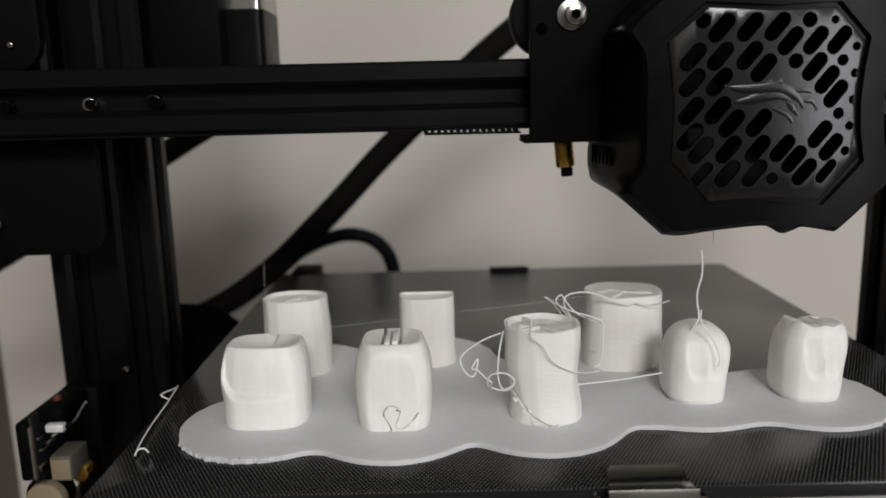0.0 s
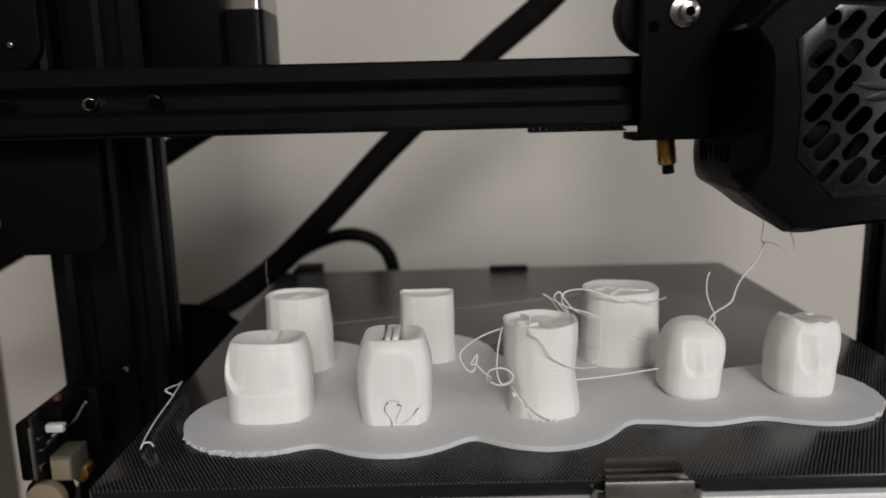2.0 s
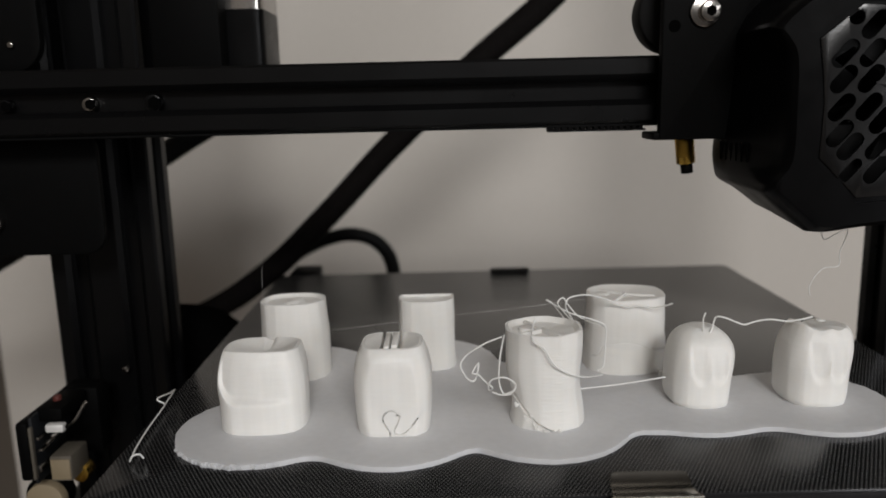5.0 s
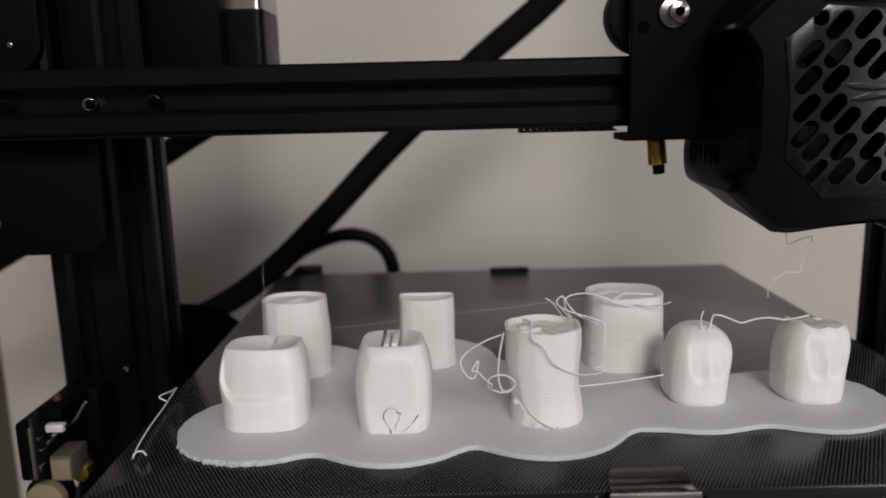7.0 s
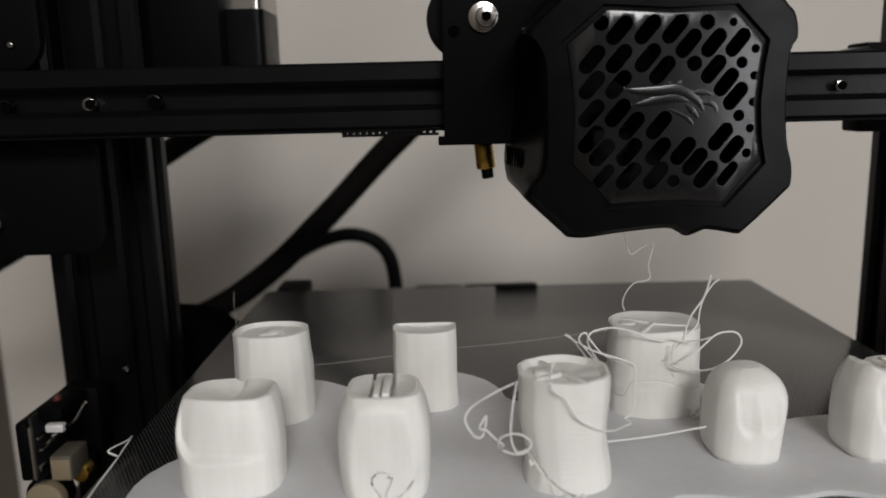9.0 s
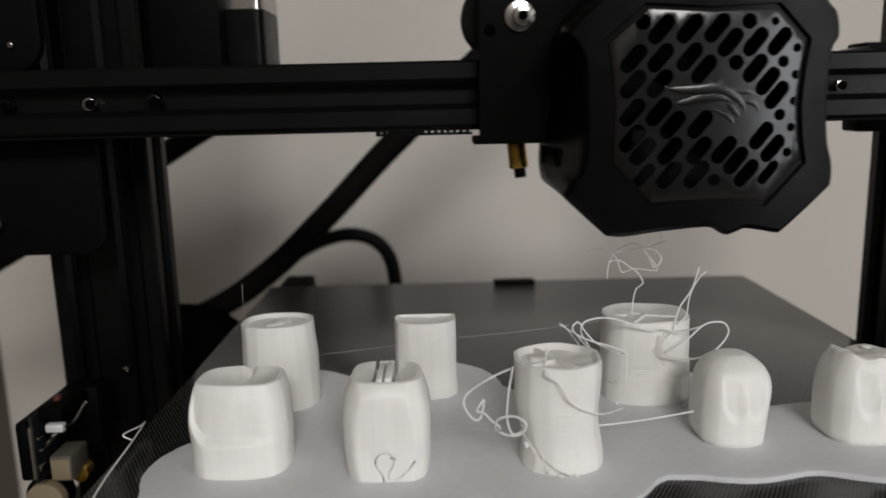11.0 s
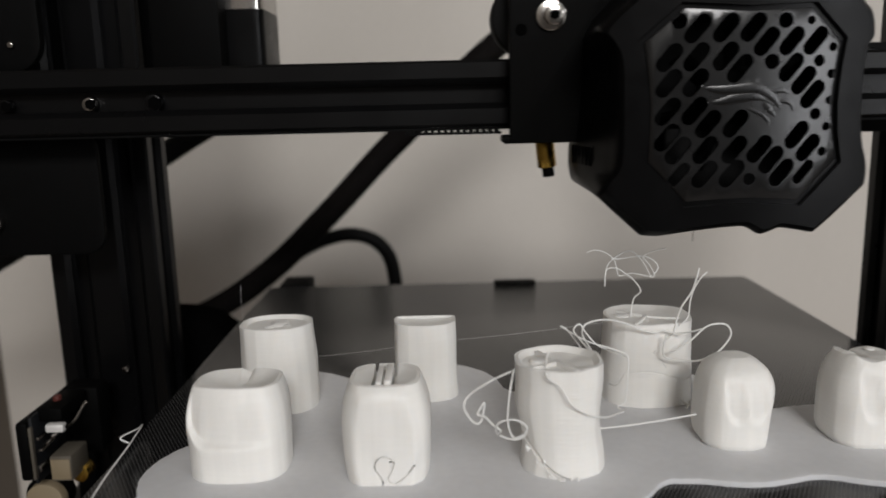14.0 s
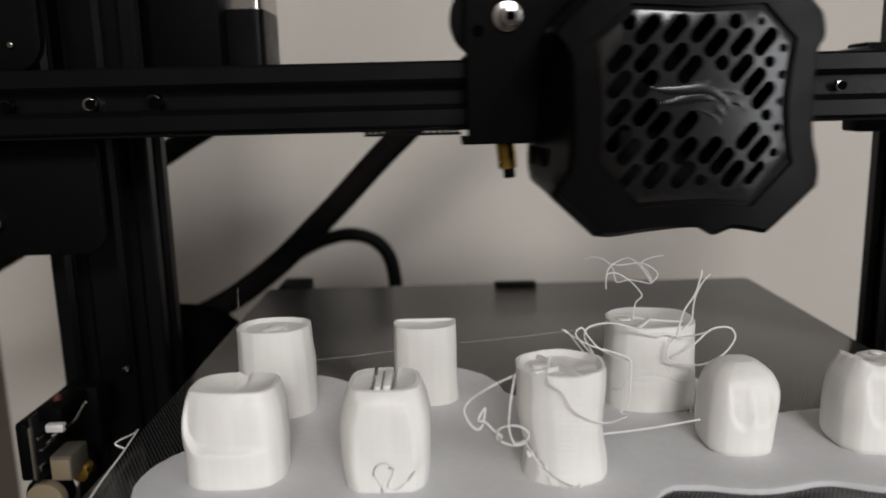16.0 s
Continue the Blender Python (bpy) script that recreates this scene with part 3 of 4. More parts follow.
part("top_lump", ragged(lump, 0.0002, 0.0, 2.0), PLA, cylinder_ob)

def barrel(p):
    k = smoothstep(-0.0065, -0.0095, p.y) * (1 - smoothstep(0.0054, 0.0074, abs(p.x)))
    p.y += (-0.0092 - p.y) * 0.75 * k
    return p


centre_front = solid(0.0103, 0.0102, 3.2, 0.0236, lambda q: 1.03 * math.sqrt(1 - (0.17 if q < 0.5 else 0.40) * abs(2 * q - 1) ** 2.5), (0.0, 0.0012), dish=0.0012, shape=barrel, facet=(12, 0.3, 0.1))
slots = bmesh.new()
add_box(slots, -0.0031, -0.0021, -0.005, 0.012, 0.0195, 0.030)
add_box(slots, 0.0016, 0.0028, -0.005, 0.012, 0.0195, 0.030)
add_box(slots, -0.0006, -0.0001, -0.005, 0.009, 0.0212, 0.030)
centre_front = cut(centre_front, slots)


def wrap_front(w, d, n, points, out=0.0):
    """Places (x, z) on the front of a rounded stub."""
    res = []
    for x, z in points:
        y = -d * max(0.0, 1 - abs(x / w) ** n) ** (1 / n)
        res.append((x, y - out, z))
    return res


keyhole = [(-0.0012, -0.0008), (-0.0008, 0.0012), (-0.0017, 0.0034), (-0.0026, 0.0056), (-0.0018, 0.0080), (0.0000, 0.0086), (0.0016, 0.0072), (0.0014, 0.0048), (0.0005, 0.0028), (0.0006, 0.0012), (0.0022, 0.0010), (0.0042, 0.0026), (0.0064, 0.0056), (0.0082, 0.0088)]
for deep in (0.0003, 0.0009, 0.0015, 0.0021, 0.0027):
    centre_front = cut(centre_front, tube([(x, y + deep, z) for x, y, z in wrap_front(0.0104, 0.0101, 3.2, [(q, 0.88 * r) for q, r in keyhole])], 0.00034, 6, 5))
barrel_ob = printed("printed_barrel", centre_front, -0.0460, -0.0782, "white printed barrel with slotted top and keyhole-shaped gap", 3)


for fx, fw, fh in ((-0.00135, 0.00070, 0.0002), (0.00075, 0.00080, 0.0005)):
    part("fin", box(fx - fw, fx + fw, -0.0048, 0.0070, 0.0180, 0.0236 + fh, 0.0002), PLA, barrel_ob)


def half_round(p):
    if p.y > 0.0028:
        p.y = 0.0028 + (p.y - 0.0028) * 0.12
    return p


printed("printed_half_round", solid(0.0094, 0.0078, 2.5, 0.0235, ((0, 1.03), (0.3, 1.0), (1, 0.985)), hollow=0.0007, rim=0.0006, shape=half_round, round_top=0.0004, facet=(11, 0.5, 0.3)),
        -0.0375, -0.0300, "white printed half-round stub with a flat top", 4)


def waisted(p):
    p.x -= 0.0010 * math.exp(-((p.z - 0.012) / 0.007) ** 2) * smoothstep(0.0, 0.010, p.x)
    p.x += 0.0005 * math.sin(p.z * 300) * smoothstep(0.0, -0.01, p.x)
    ridge = smoothstep(-0.0035, -0.0010, p.x) * (1 - smoothstep(0.0045, 0.0065, p.x)) * smoothstep(-0.005, -0.008, p.y)
    p.y -= 0.00022 * ridge * max(0.0, noise.noise(Vector((p.x * 260, 0.0, p.z * 2200))) - 0.12) * (1 - smoothstep(0.020, 0.023, p.z))
    if p.z > 0.0245:
        p.z += 0.00015 * math.sin(5 * math.atan2(p.y, p.x)) - 0.015 * p.y
    return p


cup = solid(0.0107, 0.0103, 2.3, 0.0265, ((0, 0.965), (0.3, 0.95), (0.6, 0.965), (1, 1.0)), (-0.0012, 0.0), hollow=0.0013, rim=0.0009, shape=waisted, rows=130, facet=(12, 0.55, 0.25))
crack = wrap_front(0.0103, 0.0100, 2.3, [(-0.0101, 0.0095), (-0.0085, 0.0075), (-0.0062, 0.0046), (-0.0040, 0.0022), (-0.0012, 0.0006), (0.0015, -0.0006)])
for deep in (0.0, 0.0010):
    cup = cut(cup, tube([(x, y + deep, z) for x, y, z in crack], 0.0006, 6, 5))
struts = bmesh.new()
for a, q in ((0.5, 0.0022), (2.1, 0.0016), (3.6, 0.0026)):
    tmp = box(-0.0005, 0.0005, 0.000, 0.0085, 0.0240, 0.0252 + q * 0.4, 0.0002)
    join(struts, tmp, Matrix.Translation((-0.0012, 0, 0)) @ Matrix.Rotation(a, 4, "Z"))
add_cyl(struts, (-0.0055, 0.001, 0.0246), (0, 0, 1), 0.0022, 0.0030, 20, 0.0005)
cup_ob = printed("printed_cup", cup, -0.0038, -0.0768, "white printed hollow cup with a ragged crack at its foot", 5)
part("inner_ribs", struts, PLA, cup_ob)
crumbs = bmesh.new()
rng = random.Random(8)
for x, y, z in crack[1:]:
    for _ in range(4):
        tmp = bmesh.new()
        bmesh.ops.create_icosphere(tmp, subdivisions=1, radius=rng.uniform(0.0002, 0.0006))
        join(crumbs, tmp, Matrix.Translation((x + rng.uniform(-0.001, 0.001), y - 0.0001, max(0.0003, z - rng.uniform(0.0, 0.0015)))))
part("ragged_edge", crumbs, PLA, cup_ob)


def flared(p):
    a = math.atan2(p.y, p.x)
    zc = 0.0098 + 0.0013 * math.sin(2 * a + 2.6)
    if p.z < zc:
        r = Vector((p.x, p.y, 0))
        p += r.normalized() * 0.00012
    if p.z > 0.0225:
        p.z += 0.00015 * math.sin(4 * a)
    return p


big = solid(0.0131, 0.0118, 2.5, 0.0245, ((0, 1.0), (0.3, 0.985), (0.6, 0.965), (1, 0.945)), (0.0002, 0.0), hollow=0.0005, rim=0.0012, shape=flared, rows=52, facet=(14, 0.3, 0.0))
split = []
for k in range(15):
    x = -0.0118 + 0.0236 * k / 14
    split.append((x, 0.0092 + 0.0016 * math.sin(k * 0.36 - 0.4) - (0.003 if k < 2 else 0)))
for deep in (0.0, 0.0009):
    big = cut(big, tube([(x, y + deep, z) for x, y, z in wrap_front(0.0129, 0.0116, 2.5, split)], 0.00030, 6, 4))
big_ob = printed("printed_drum", big, 0.0275, -0.0345, "large white printed hollow drum with a split round its side", 6)
ribs = bmesh.new()
for a, q in ((0.9, 0.0007), (2.6, 0.0010), (4.4, 0.0005)):
    join(ribs, box(-0.0005, 0.0005, 0.0, 0.0095, 0.0232, 0.0239 + q * 0.5, 0.0002), Matrix.Rotation(a, 4, "Z"))
add_cyl(ribs, (-0.0070, 0.001, 0.0228), (0, 0, 1), 0.0022, 0.0030, 20, 0.0005)
part("inner_ribs", ribs, PLA, big_ob)
crumbs = bmesh.new()
for k in range(16):
    tmp = bmesh.new()
    bmesh.ops.create_icosphere(tmp, subdivisions=1, radius=rng.uniform(0.0003, 0.0007))
    join(crumbs, tmp, Matrix.Translation((rng.uniform(0.007, 0.0135), rng.uniform(-0.0125, -0.0095), rng.uniform(0.0003, 0.0020))))
part("ragged_edge", crumbs, PLA, big_ob)


def fluted(p):
    """Upright flutes in the front above a plain foot."""
    front = smoothstep(-0.0030, -0.0080, p.y)
    x = p.x - 0.0006
    lobes = 0.0022 * math.exp(-(x / 0.0012) ** 2) + 420 * max(0.0, abs(x) - 0.0024) ** 2
    up = smoothstep(0.0062, 0.0088, p.z - lobes) * (1 - smoothstep(0.0145, 0.0205, p.z))
    inside = smoothstep(-0.0056, -0.0044, x) * (1 - smoothstep(0.0040, 0.0060, x))
    flute = 0.0008 * (1 - 0.8 * math.exp(-(x / 0.0009) ** 2))
    p.y += flute * front * up * inside
    return p


def glide(table, q):
    """A smooth line through a table's points."""
    pts = [(2 * table[0][0] - table[1][0], table[0][1])] + list(table) + [(2 * table[-1][0] - table[-2][0], 2 * table[-1][1] - table[-2][1])]
    for k in range(1, len(pts) - 2):
        (xa, a), (xb, b), (xc, c), (xd, d) = pts[k - 1:k + 3]
        if q <= xc or k == len(pts) - 3:
            t = (q - xb) / (xc - xb)
            mb, mc = (c - a) / (xc - xa) * (xc - xb), (d - b) / (xd - xb) * (xc - xb)
            return (2 * t ** 3 - 3 * t * t + 1) * b + (t ** 3 - 2 * t * t + t) * mb + (3 * t * t - 2 * t ** 3) * c + (t ** 3 - t * t) * mc


def outlined(h, left, right, depth, n, shape, facet):
    """A printed stub whose two flanks follow tables of their own, in millimetres over the height."""
    rows = 64
    rings = []
    for i in range(rows + 1):
        q = 1 - (1 - i / rows) ** 1.6
        a, b, d = glide(left, q), glide(right, q), glide(depth, q)
        rings.append(ring((b - a) / 2000, d / 1000, n, h * q, (a + b) / 2000, 0.0016 * q * q, facet))
    a, b, d = glide(left, 1.0), glide(right, 1.0), glide(depth, 1.0)
    for q in (0.93, 0.75, 0.5, 0.25, 0.1):
        rings.append(ring((b - a) / 2000 * q, d / 1000 * q, n, h + 0.0002 * (1 - q), (a + b) / 2000, 0.0016, facet))
    return loft([[shape(p.copy()) for p in r] for r in rings])


def broken_top(p):
    p = fluted(p)
    top = smoothstep(0.0185, 0.0212, p.z)
    p.z += top * (0.0007 * noise.noise(p * 330) + 0.0007 * smoothstep(-0.0015, -0.005, p.x) - 0.0019 * math.exp(-((p.x + 0.0006) / 0.0010) ** 2) * smoothstep(-0.003, 0.002, p.y) - 0.10 * max(0.0, p.y + 0.002))
    return p


FOOT = ((0, 8.9), (0.05, 9.5), (0.12, 9.6))
dome = outlined(0.0217, ((0, -8.3), (0.05, -9.2), (0.13, -9.5), (0.40, -9.4), (0.65, -8.9), (0.80, -8.0), (0.90, -6.6), (0.96, -5.0), (1, -2.9)),
                ((0, 7.7), (0.13, 8.0), (0.32, 8.5), (0.56, 9.3), (0.72, 9.3), (0.84, 8.3), (0.92, 6.8), (0.97, 5.2), (1, 3.7)),
                (*FOOT, (0.55, 9.5), (0.75, 8.6), (0.88, 6.9), (0.96, 4.8), (1, 3.2)), 2.8, fluted, (10, 0.30, 0.17))
printed("printed_dome", dome, 0.0421, -0.0652, "white printed dome-topped stub with fluted front", 7)
broken = outlined(0.0216, ((0, -9.0), (0.05, -9.8), (0.12, -10.2), (0.40, -10.1), (0.60, -9.8), (0.80, -8.9), (0.90, -7.8), (1, -6.2)),
                  ((0, 7.8), (0.16, 8.3), (0.38, 8.8), (0.57, 9.4), (0.75, 9.9), (0.88, 9.9), (0.96, 9.3), (1, 8.2)),
                  (*FOOT, (0.60, 9.5), (0.85, 8.6), (1, 7.4)), 2.8, broken_top, (10, 0.30, 0.17))
stub_ob = printed("printed_stub", broken, 0.0752, -0.0658, "white printed fluted stub with a broken rough top", 8)

rubble = bmesh.new()
for _ in range(9):
    tmp = bmesh.new()
    bmesh.ops.create_icosphere(tmp, subdivisions=2, radius=rng.uniform(0.0005, 0.0010))
    join(rubble, tmp, Matrix.Translation((rng.uniform(-0.004, 0.0065), rng.uniform(-0.003, 0.006), 0.0208 + rng.uniform(-0.0003, 0.0003))) @ Matrix.Diagonal((1.6, 1.2, 0.5, 1)))
part("rough_top", ragged(rubble, 0.0004, 0.0, 4.0), PLA, stub_ob)

# ---- the print head ----
head = tagged(empty("print_head"), "black 3D printer head with a slotted fan cover", "print head")
FACE_Y = -0.0915


# outline of the cover's front edge and, in the same order, of its rear edge
SHELL_FRONT = [(0.0199, 0.0519), (0.0245, 0.0517), (0.0331, 0.0530), (0.0454, 0.0541), (0.0490, 0.0530), (0.0513, 0.0518), (0.0545, 0.0528), (0.0565, 0.0534), (0.0615, 0.0526), (0.0650, 0.0519), (0.0672, 0.0528), (0.0780, 0.0622), (0.0799, 0.0645), (0.0798, 0.0698), (0.0779, 0.0765), (0.0770, 0.0890),
               (0.0776, 0.0996), (0.0794, 0.1030), (0.0787, 0.1080), (0.0762, 0.1112), (0.0640, 0.1200), (0.0270, 0.1210), (0.0150, 0.1130), (0.0084, 0.1065), (0.0096, 0.1040), (0.0122, 0.0985), (0.0127, 0.0847), (0.0125, 0.0705), (0.0092, 0.0650), (0.0086, 0.0630), (0.0100, 0.0612)]
REAR_LEFT = {22: (0.0140, 0.1130), 23: (0.0100, 0.1065), 24: (0.0095, 0.1040), 25: (0.0090, 0.0985), 26: (0.0076, 0.0847), 27: (0.0061, 0.0725), 28: (0.0066, 0.0660), 29: (0.0080, 0.0632), 30: (0.0130, 0.0602)}
SHELL_REAR = [REAR_LEFT.get(k, (x, z + 0.003 * smoothstep(0.07, 0.055, z))) for k, (x, z) in enumerate(SHELL_FRONT)]


def shell_ring(y, grow, k):
    """k: 0 at the front edge, 1 at the rear edge."""
    out = []
    for (xa, za), (xb, zb) in zip(SHELL_FRONT, SHELL_REAR):
        x, z = xa + (xb - xa) * k, za + (zb - za) * k
        out.append((0.0455 + (x - 0.0455) * grow, y, 0.0865 + (z - 0.0865) * grow))
    return smooth_path(out + out[:1], 3)[:-1]


cover = loft([shell_ring(-0.0480, 0.97, 1), shell_ring(-0.0520, 1.0, 1), shell_ring(-0.0640, 1.0, 0.72), shell_ring(-0.0820, 1.0, 0.20), shell_ring(-0.0868, 1.0, 0.02), shell_ring(-0.0885, 0.995, 0), shell_ring(-0.0903, 0.975, 0), shell_ring(FACE_Y, 0.945, 0)])
inner = loft([shell_ring(-0.0515, 0.80, 0), shell_ring(-0.0895, 0.80, 0)])
cover = cut(cover, inner)
GRILLE = [(0.0178, 0.1028), (0.0190, 0.0945), (0.0199, 0.0863), (0.0198, 0.0785), (0.0195, 0.0710), (0.0299, 0.0599), (0.0390, 0.0605), (0.0483, 0.0607), (0.0560, 0.0602), (0.0604, 0.0597), (0.0710, 0.0707), (0.0694, 0.0785), (0.0688, 0.0860), (0.0693, 0.0945), (0.0704, 0.1021), (0.0616, 0.1108), (0.0450, 0.1102), (0.0280, 0.1115)]


def bowed(bm):
    """The head's face is gently rounded from side to side."""
    for k in range(-24, 26):
        geom = bm.verts[:] + bm.edges[:] + bm.faces[:]
        bmesh.ops.bisect_plane(bm, geom=geom, dist=1e-6, plane_co=(0.0450 + 0.0015 * k, 0, 0), plane_no=(1, 0, 0))
    for v in bm.verts:
        v.co.y += 3.3 * (v.co.x - 0.0450) ** 2 * smoothstep(-0.060, -0.084, v.co.y)
    return bm


def inset(points, k):
    cx, cz = 0.0452, 0.0860
    return [(cx + (x - cx) * k, cz + (z - cz) * k) for x, z in points]


cover = cut(cover, prism(inset(GRILLE, 1.0), FACE_Y - 0.004, FACE_Y + 0.0012))
cover = cut(cover, prism(inset(GRILLE, 0.93), FACE_Y - 0.004, FACE_Y + 0.028))
cover_ob = part("fan_cover", bowed(cover), SHELL, head)

SLOT_ROWS = ((82, (382, 458, 532)), (122, (570, 640, 708)), (160, (310, 382, 460)), (195, (500, 642)), (232, (310, 382, 680)), (272, (708,)), (312, (310, 382)), (350, (420, 495)), (387, (310, 670)), (425, (340, 415, 495, 565, 705)), (457, (600,)), (495, (345, 415, 490, 632, 695)))
DOTS = ((333, 60, 22), (620, 65, 22), (588, 178, 22), (540, 512, 18), (692, 66, 12), (760, 140, 13), (792, 178, 13), (722, 178, 17), (760, 215, 13), (793, 253, 13), (760, 290, 13), (720, 328, 17), (792, 325, 13), (755, 365, 13), (785, 400, 13), (748, 437, 14))


def on_face(cx, cy):
    return 0.0471 + (cx - 545) * 0.0000922, 0.0866 - (cy - 290) * 0.0000885


def capsule(x, z, half, r, angle):
    pts = []
    for s in (1, -1):
        for k in range(7):
            a = angle + (-math.pi / 2 + math.pi * k / 6) + (0 if s > 0 else math.pi)
            pts.append((x + s * half * math.cos(angle) + r * math.cos(a), z + s * half * math.sin(angle) + r * math.sin(a)))
    return pts


slots = bmesh.new()
for cy, xs in SLOT_ROWS:
    for cx in xs:
        x, z = on_face(cx, cy)
        small = 0.62 if (cy, cx) in ((495, 695), (495, 345)) else 1.0
        join(slots, prism(capsule(x, z, 0.00225, 0.00190 * (0.75 if small < 1 else 1), radians(50)), FACE_Y - 0.004, FACE_Y + 0.008))
for cx, cy, r in DOTS:
    x, z = on_face(cx, cy)
    join(slots, prism(capsule(x, z, 0.00005, r * 0.0000885, 0.0), FACE_Y - 0.004, FACE_Y + 0.008))
panel = cut(prism(inset(GRILLE, 0.95), FACE_Y + 0.0008, FACE_Y + 0.0018, 0.0003), slots)
part("grille_panel", bowed(panel), PANEL, cover_ob, "black panel with slanted slots and round holes")
# raised emblem in the panel's middle
emblem = bmesh.new()
EMBLEM_LINES = (([(0.0334, 0.0906), (0.0375, 0.0898), (0.0420, 0.0897), (0.0470, 0.0900), (0.0505, 0.0885), (0.0532, 0.0860), (0.0541, 0.0831)], 0.0017, 0.7),
                ([(0.0352, 0.0866), (0.0390, 0.0868), (0.0424, 0.0876), (0.0470, 0.0880), (0.0505, 0.0868)], 0.0012, 1.3),
                ([(0.0440, 0.0903), (0.0449, 0.0918), (0.0445, 0.0938)], 0.0010, 0.2), ([(0.0465, 0.0905), (0.0476, 0.0920), (0.0478, 0.0938)], 0.0010, 0.2),
                ([(0.0433, 0.0858), (0.0487, 0.0836), (0.0509, 0.0812), (0.0480, 0.0796)], 0.0011, 0.4), ([(0.0495, 0.0890), (0.0545, 0.0892), (0.0575, 0.0872)], 0.0012, 0.3),
                ([(0.0510, 0.0862), (0.0555, 0.0866), (0.0572, 0.0846), (0.0556, 0.0830)], 0.0012, 0.4), ([(0.0490, 0.0868), (0.0512, 0.0846), (0.0530, 0.0822)], 0.0014, 0.5))
for line, r, taper in EMBLEM_LINES:
    tmp = tube([(x, 0.0, z) for x, z in line], r * 1.05, 10, 6, taper, 1.0, True)
    join(emblem, tmp, Matrix.Translation((0, FACE_Y + 0.0009, 0)) @ Matrix.Diagonal((1, 0.22, 1, 1)))
part("emblem", bowed(emblem), PANEL, cover_ob, "glossy raised emblem")
part("emblem_pad", bowed(prism([(0.0350, 0.0912), (0.0440, 0.0916), (0.0520, 0.0888), (0.0528, 0.0842), (0.0490, 0.0822), (0.0440, 0.0862), (0.0360, 0.0870)], FACE_Y + 0.0019, FACE_Y + 0.0024)), PANEL, cover_ob)
part("fan_hub", cyl((0.0455, FACE_Y + 0.012, 0.0865), (0, 1, 0), 0.0095, 0.008, 40, 0.001), CAVITY, head)
for k in range(7):
    b = box(-0.0006, 0.0006, -0.003, 0.003, 0.0095, 0.0195, 0.0002)
    placed(b, Matrix.Translation((0.0455, FACE_Y + 0.012, 0.0865)) @ Matrix.Rotation(2 * math.pi * k / 7, 4, "Y") @ Matrix.Rotation(0.6, 4, "Z"))
    part("fan_blade", b, CAVITY, head)
part("hotend_block", box(0.028, 0.052, -0.078, -0.058, 0.0585, 0.080, 0.001), STEELB, head)
part("nozzle", cyl((0.0385, -0.073, 0.0550), (0, 0, 1), 0.0012, 0.008, 16, 0.0, 0.0030), BRASS, head)
# left cheek: thin matt black bars stand for the shade in its small vents
for k in range(6):
    part("side_vent_bar", placed(box(-0.0003, 0.0003, -0.00025, 0.00025, -0.0027, 0.0027, 0.0001), Matrix.Translation((0.0067 + 0.00050 * k, -0.0570 - 0.0027 * k, 0.0722)) @ Matrix.Rotation(radians(-10), 4, "X")), CAVITY, cover_ob)
part("carriage_plate", prism(rounded(-0.0122, 0.0350, 0.0757, 0.150, 0.0012), -0.0580, -0.0545, 0.0004), STEELB, head)
part("lower_ledge", box(-0.0140, 0.0060, -0.0575, -0.0440, 0.0756, 0.0778, 0.0004), STEELB, head)
wh = part("guide_wheel", cyl((-0.0050, -0.0430, 0.1130), (0, 1, 0), 0.0118, 0.010, 48, 0.0012), RUBBER, head)
part("washer", cyl((-0.0002, -0.0586, 0.1123), (0, 1, 0), 0.0044, 0.0010, 40, 0.0003), CHROME, head)
bolt = part("bolt", cyl((0.0005, -0.0604, 0.1122), (0, 1, 0), 0.0030, 0.0030, 32, 0.0005), CHROME, head, "bright steel socket bolt")
# Thin black hexagon stands for the shaded inside of the socket.
part("socket", cyl((0.0005, -0.0620, 0.1122), (0, 1, 0), 0.0015, 0.0004, 6), CAVITY, bolt)
# Black disc on the plate, drawn in place of a shaded hole.
part("small_hole_disc", cyl((-0.0088, -0.0581, 0.1085), (0, 1, 0), 0.0017, 0.0004, 20), CAVITY, head)
fit_ = part("brass_fitting", placed(cyl((0, 0, 0), (0, 0, 1), 0.0030, 0.0088, 28, 0.0004), pose(0.0006, -0.0420, 0.0714, 0, -6, 0)), BRASS, head, "small brass sleeve")
part("cap_tip", placed(cyl((0, 0, 0), (0, 0, 1), 0.0019, 0.0034, 20, 0.0003), pose(0.0015, -0.0415, 0.0656, 0, -6, 0)), STEELB, fit_)
belt_end = part("belt_end", box(-0.0440, -0.0139, BEAM_Y - 0.0085, BEAM_Y - 0.0025, 0.0783, 0.0789, 0.0001), BELT, head, "toothed belt end clamped to the carriage")
first = part("tooth", box(-0.0440, -0.0428, BEAM_Y - 0.0085, BEAM_Y - 0.0025, 0.0790, 0.0797, 0.0001), BELT, belt_end)
for k in range(1, 15):
    tooth = new("tooth", first.data)
    tooth.parent, tooth.location = belt_end, (0.002 * k, 0, 0)

# ---- loose filament threads ----
BED_THINGS = []
FINE = 0.00022


def thread(points, r, label, still=True, steps=7):
    ob = tagged(bmesh_object("filament_strand", tube(points, r, 6, steps), STRAND), label, "filament", group="loose filament")
    if still:
        BED_THINGS.append(ob)
    return ob


